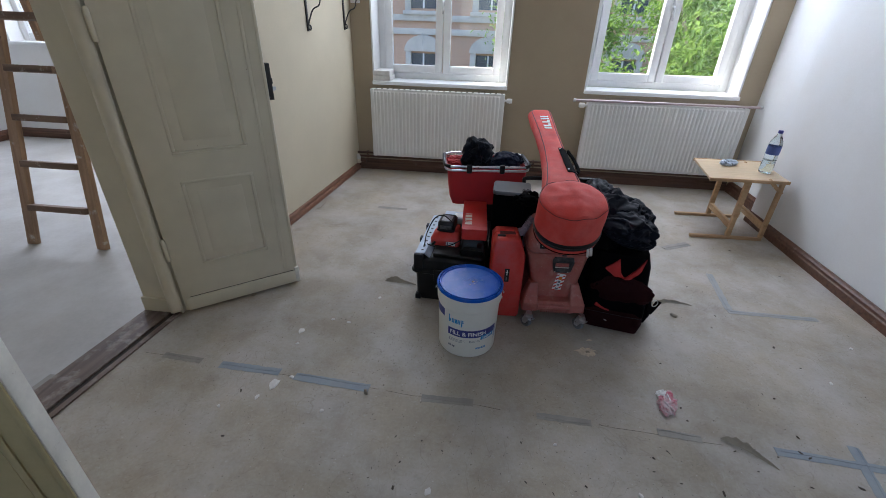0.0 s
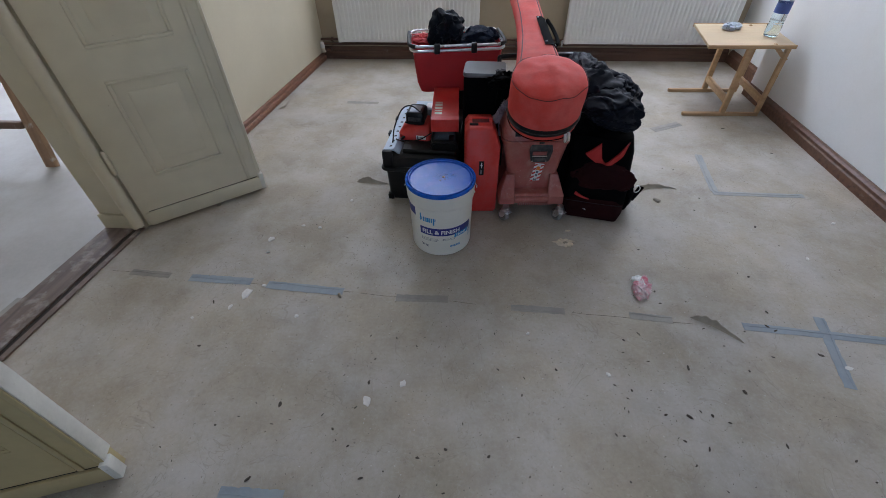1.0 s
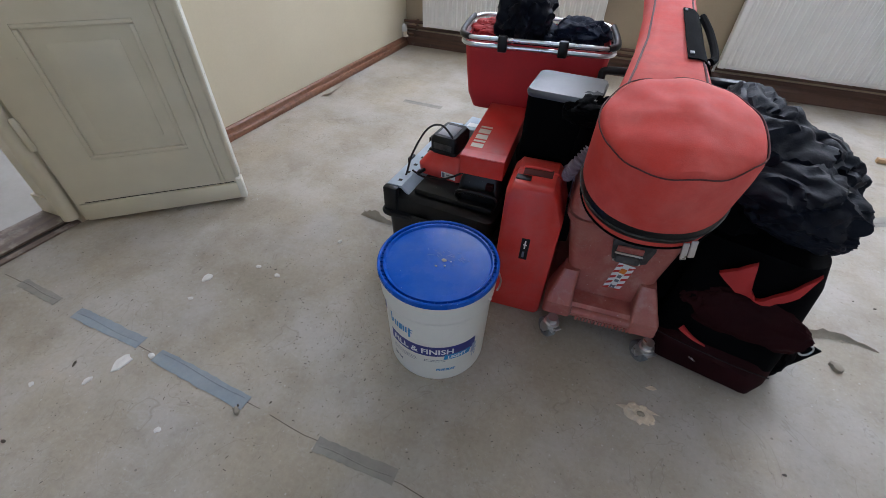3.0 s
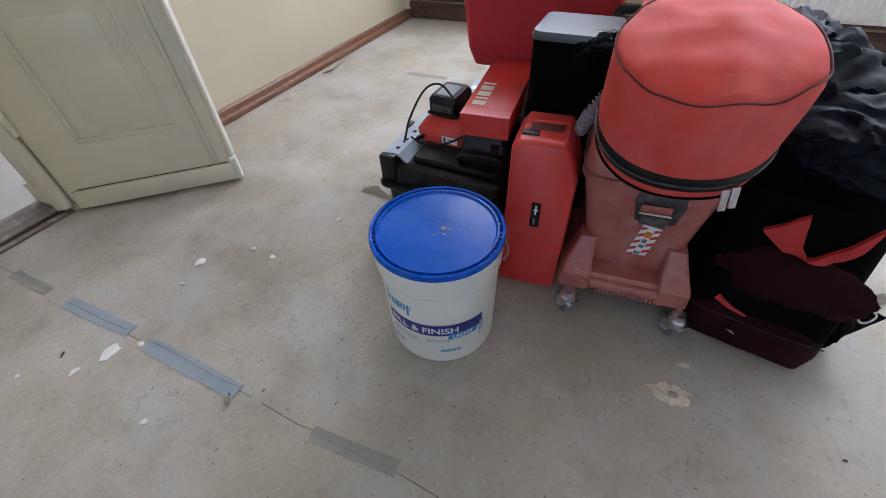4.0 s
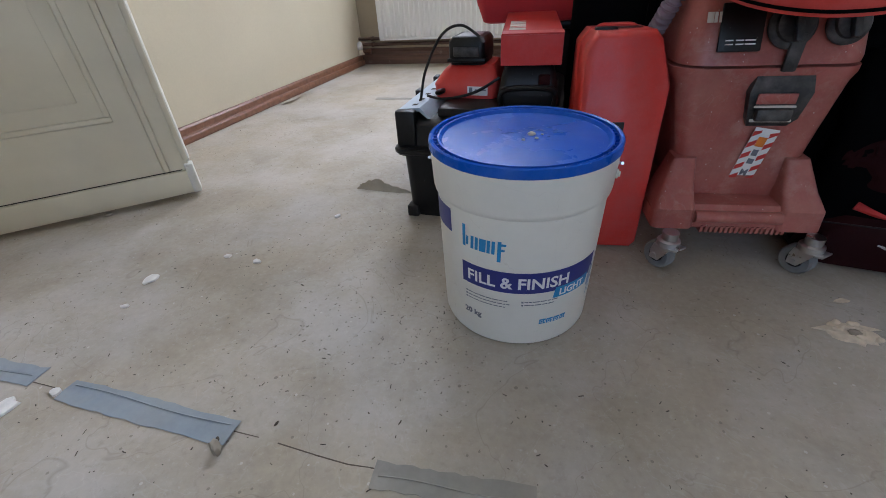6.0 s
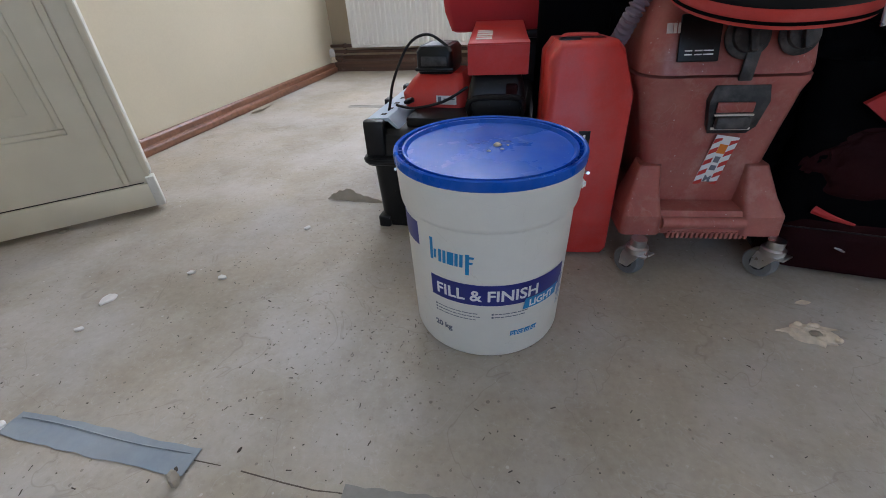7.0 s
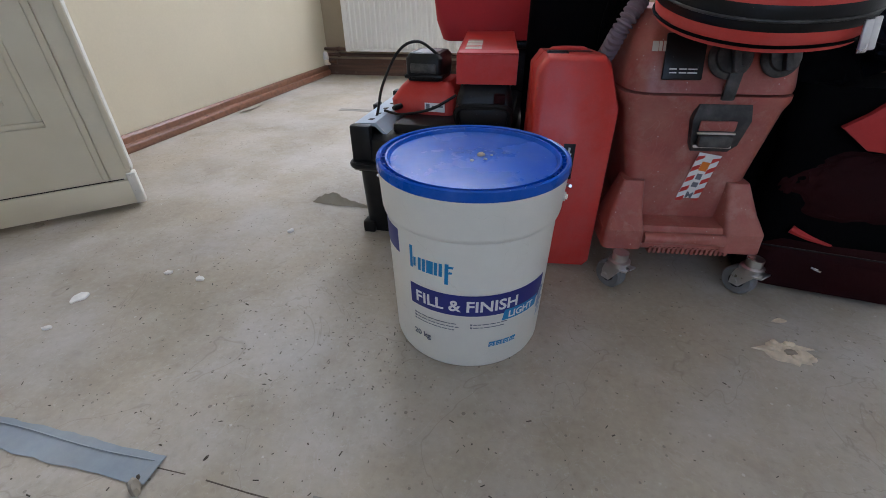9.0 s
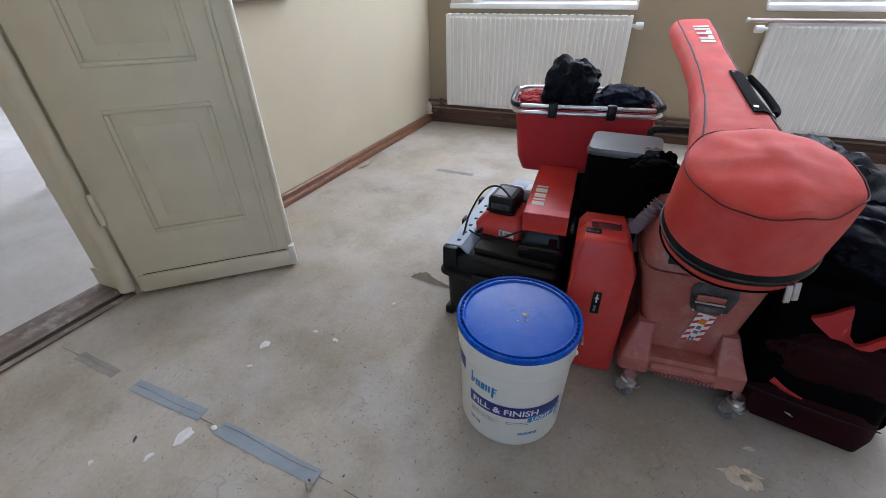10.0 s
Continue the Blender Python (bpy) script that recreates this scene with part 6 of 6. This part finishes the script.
curl_sheet("torn_paper", [(1.100, 1.705), (1.17, 1.665), (1.245, 1.60)], 0.016, 0.024, "torn strip of floor paper curling up", 1)
curl_sheet("torn_paper", [(1.10, 2.47), (1.20, 2.55), (1.33, 2.545)], 0.020, 0.022, "grey torn floor paper beside the work bag", 2)
curl_sheet("torn_paper", [(-0.33, 2.535), (-0.25, 2.525), (-0.15, 2.52)], 0.022, 0.026, "torn grey paper curling by the toolbox", 3)
curl_sheet("torn_paper", [(-1.085, 3.42), (-1.06, 3.47), (-1.06, 3.60)], -0.03, 0.014, "torn paper curl by the baseboard", 4)
flake("leaf_scrap", 1.20, 2.44, 0.022, 81, M_PAPER, "crumpled brown scrap beside the work bag", "scrap", "", 0.012, 0.6)
flake("leaf_scrap", 1.90, 3.46, 0.028, 82, M_PAPER, "brown scraps below the side table", "scrap", "", 0.012, 0.6)
flake("leaf_scrap", -0.22, 1.735, 0.012, 83, M_PAPER, "folded tape end standing up", "scrap", "", 0.016, 0.6)
flake("leaf_scrap", -0.98, 2.30, 0.012, 84, M_PAPER, "brown scrap near the open door", "scrap", "", 0.006, 0.6)

# crumbs: denser in front of the toolbox and along the middle of the floor
rng = random.Random(23)
spots = [(-0.13, 1.93, 0.12, 60), (-0.02, 2.0, 0.05, 20), (0.03, 1.95, 0.03, 24), (-0.14, 2.32, 0.07, 40), (-0.35, 2.0, 0.3, 110), (0.45, 1.85, 0.35, 120), (-0.95, 3.2, 0.35, 60), (-0.7, 2.2, 0.25, 80), (-0.2, 2.1, 0.28, 220), (0.15, 1.75, 0.5, 220), (-0.05, 2.0, 0.15, 90), (-0.1, 3.0, 0.5, 60), (0.1, 1.25, 0.4, 90), (1.3, 1.3, 0.35, 70), (1.3, 2.2, 0.5, 70), (0.6, 1.5, 0.9, 120), (-0.5, 2.7, 0.4, 70), (1.6, 3.0, 0.5, 50), (0.03, 2.02, 0.05, 25), (0.4, 1.1, 0.45, 90), (1.2, 1.15, 0.35, 60), (-0.9, 1.5, 0.3, 40)]
verts, faces = [], []
for cx, cy, sd, n in spots:
    for _ in range(n):
        x, y = rng.gauss(cx, sd), rng.gauss(cy, sd)
        if not (-1.15 < x < 2.15 and 0.9 < y < 4.3):
            continue
        a, l, w, h = rng.uniform(0, math.pi), rng.choice((0.0015, 0.002, 0.002, 0.003, 0.005, 0.008)) * rng.uniform(0.5, 1.0), rng.uniform(0.0004, 0.0010), rng.uniform(0.0006, 0.002)
        k = len(verts)
        for s, t, z in ((-1, -1, 0.0003), (1, -1, 0.0003), (1, 1, 0.0003), (-1, 1, 0.0003), (rng.uniform(-0.5, 0.5), 0, h)):
            verts.append((x + s * l / 2 * math.cos(a) - t * w * math.sin(a), y + s * l / 2 * math.sin(a) + t * w * math.cos(a), z))
        faces += [(k, k + 1, k + 4), (k + 1, k + 2, k + 4), (k + 2, k + 3, k + 4), (k + 3, k, k + 4)]
me = bpy.data.meshes.new("floor_crumbs")
me.from_pydata(verts, [], faces)
me.materials.append(M_DEBRIS)
tagged(new("floor_crumbs", me), "scattered dark crumbs and splinters on the dusty floor", "debris", kind="stuff")

# larger scraps: bark-like splinters and curled shavings
rng = random.Random(31)
for k, (x, y, mm) in enumerate(((-0.154, 1.258, 6), (0.001, 1.087, 11), (-0.309, 1.066, 12), (0.152, 1.150, 8), (0.231, 1.178, 8), (-0.115, 1.431, 6), (-0.119, 1.397, 4), (0.108, 1.524, 5), (-0.227, 1.749, 7), (-0.471, 1.207, 5), (-0.311, 1.196, 4), (-0.411, 1.238, 5), (-0.373, 1.284, 4), (1.013, 2.072, 6), (0.581, 1.458, 7), (0.792, 1.369, 7), (0.774, 1.336, 6), (1.019, 1.491, 12), (0.962, 1.320, 12), (1.032, 1.328, 8), (1.075, 1.308, 8), (0.984, 1.225, 9), (1.208, 1.247, 9), (0.930, 1.177, 6), (1.408, 1.930, 7), (1.372, 1.949, 5), (1.391, 1.748, 9), (1.380, 1.662, 11), (1.360, 1.680, 10), (1.213, 1.490, 5), (0.762, 1.413, 6))):
    flake("floor_scrap", x, y, mm * 0.00092, 600 + k, M_DEBRIS, "dark curled splinter of debris on the floor", "debris", "splinters on the floor", 0.003, 0.25 + 0.08 * (k % 5), 8, tail=0.6 if k % 3 == 0 else 0.0)
for k in range(90):
    x, y = rng.choice(((0.2, 1.15), (1.2, 1.2), (1.35, 1.3), (0.7, 1.1), (0.4, 1.3), (-0.4, 1.2), (1.0, 1.5), (0.7, 1.5), (-0.3, 1.5), (1.6, 2.3), (-0.5, 2.4), (0.0, 3.2), (1.5, 3.2)))
    x, y = x + rng.gauss(0, 0.30), y + rng.gauss(0, 0.22)
    if -1.1 < x < 2.1 and 0.95 < y < 4.2 and not (-0.25 < x < 1.2 and 1.95 < y < 3.1):
        flake("floor_scrap", x, y, rng.uniform(0.0035, 0.0075) * (1.7 if k % 7 == 0 else 1.0), 300 + k, M_DEBRIS, "small dark splinter of debris on the floor", "debris", "splinters on the floor", 0.0018, rng.uniform(0.25, 0.6), 7)

# ---- outside ----
structure("ground", box(-120, 120, 5.2, 220, -7.2, -7.0), M_GROUND, "street far below the windows")
fac = thing("apartment_building", pose(-3.0, 24, -7), "orange brick apartment house with sandstone trim across the street", "building")
part("wall", box(-22, 30, 0, 9, 0, 16, 0), M_BRICK, fac, smooth=False)
part("roof", loft([[(-22.3, -0.4, 16), (30.3, -0.4, 16), (30.3, 9.4, 16), (-22.3, 9.4, 16)], [(-22.3, 3.5, 20), (30.3, 3.5, 20), (30.3, 5.5, 20), (-22.3, 5.5, 20)]]), M_ROOFTILE, fac, smooth=False)
for z in (3.6, 7.55, 8.15, 11.4, 15.6):
    part("string_course", box(-22.1, 30.1, -0.14, -0.005, z, z + 0.28, 0.02), M_STONE, fac)
for i in range(15):
    for j, zz in enumerate((0.9, 4.6, 8.7, 12.4)):
        x = -20.2 + i * 3.3
        wdw = part("window", box(x - 0.62, x + 0.62, -0.02, -0.004, zz, zz + 2.1), M_FACGLASS, fac, smooth=False)
        part("surround", box(x - 0.92, x - 0.62, -0.16, -0.005, zz - 0.1, zz + 2.2, 0.02), M_STONE, wdw)
        part("surround", box(x + 0.62, x + 0.92, -0.16, -0.005, zz - 0.1, zz + 2.2, 0.02), M_STONE, wdw)
        part("sill", box(x - 1.0, x + 1.0, -0.25, -0.005, zz - 0.28, zz - 0.1, 0.02), M_STONE, wdw)
        arch = [(x + 0.98 * math.cos(radians(a)), zz + 2.2 + 0.75 * math.sin(radians(a))) for a in range(0, 181, 15)]
        part("arch", loft([[(p[0], -0.2, p[1]) for p in arch], [(p[0], -0.005, p[1]) for p in arch]]), M_STONE, wdw, smooth=False)
        part("frame", box(x - 0.04, x + 0.04, -0.06, -0.021, zz, zz + 2.1, bm=box(x - 0.62, x + 0.62, -0.06, -0.021, zz + 1.35, zz + 1.43)), M_FRAME, wdw, smooth=False)


def tree(x, y, z, h, spread, seed, leaves):
    t = thing("tree", pose(x, y, z), "leafy green street tree outside the windows", "tree", "street trees")
    r = random.Random(seed)
    tr = tube([(0, 0, 0), (0.1, 0.05, h * 0.3), (0.0, 0.1, h * 0.6), (0.1, 0.0, h * 0.9)], 0.22, 10, taper=lambda u: 1 - 0.8 * u)
    limbs = []
    for k in range(16):
        a, hz = r.uniform(0, 2 * math.pi), h * r.uniform(0.3, 0.85)
        L = spread * r.uniform(0.55, 1.0)
        e = Vector((L * math.cos(a), L * math.sin(a), hz + L * r.uniform(0.2, 0.6)))
        m = Vector((e.x * 0.5, e.y * 0.5, hz + L * 0.32))
        tr = tube([(0.05, 0.05, hz), m, e], 0.07, 6, bm=tr, taper=lambda u: 1 - 0.8 * u)
        limbs += [(m, 0.9), (e, 0.75), ((m + e) / 2, 0.85), (e * 0.6 + m * 0.4 + Vector((0, 0, 0.5)), 0.8)]
    part("trunk", tr, M_BARK, t)
    verts, faces = [], []
    for _ in range(leaves):
        c, s = r.choice(limbs)
        p = c + Vector((r.gauss(0, s * 0.55), r.gauss(0, s * 0.55), r.gauss(0, s * 0.5)))
        q = Euler((r.uniform(-1.1, 1.1), r.uniform(-1.1, 1.1), r.uniform(0, 6.28))).to_matrix()
        l, w = r.uniform(0.06, 0.12), r.uniform(0.03, 0.05)
        k = len(verts)
        for v in ((-l, 0, 0), (0, -w, 0.015), (l, 0, -0.01), (0, w, 0.015)):
            verts.append(p + q @ Vector(v))
        faces += [(k, k + 1, k + 2), (k, k + 2, k + 3)]
    me = bpy.data.meshes.new("crown")
    me.from_pydata(verts, [], faces)
    me.materials.append(M_LEAF)
    cr = new("crown", me)
    cr.parent = t
    return t


tree(5.2, 13.5, -7, 9.5, 3.4, 1, 26000)
tree(8.8, 15.0, -7, 10.5, 3.6, 2, 20000)
tree(2.6, 19.0, -7, 8.6, 2.6, 3, 14000)
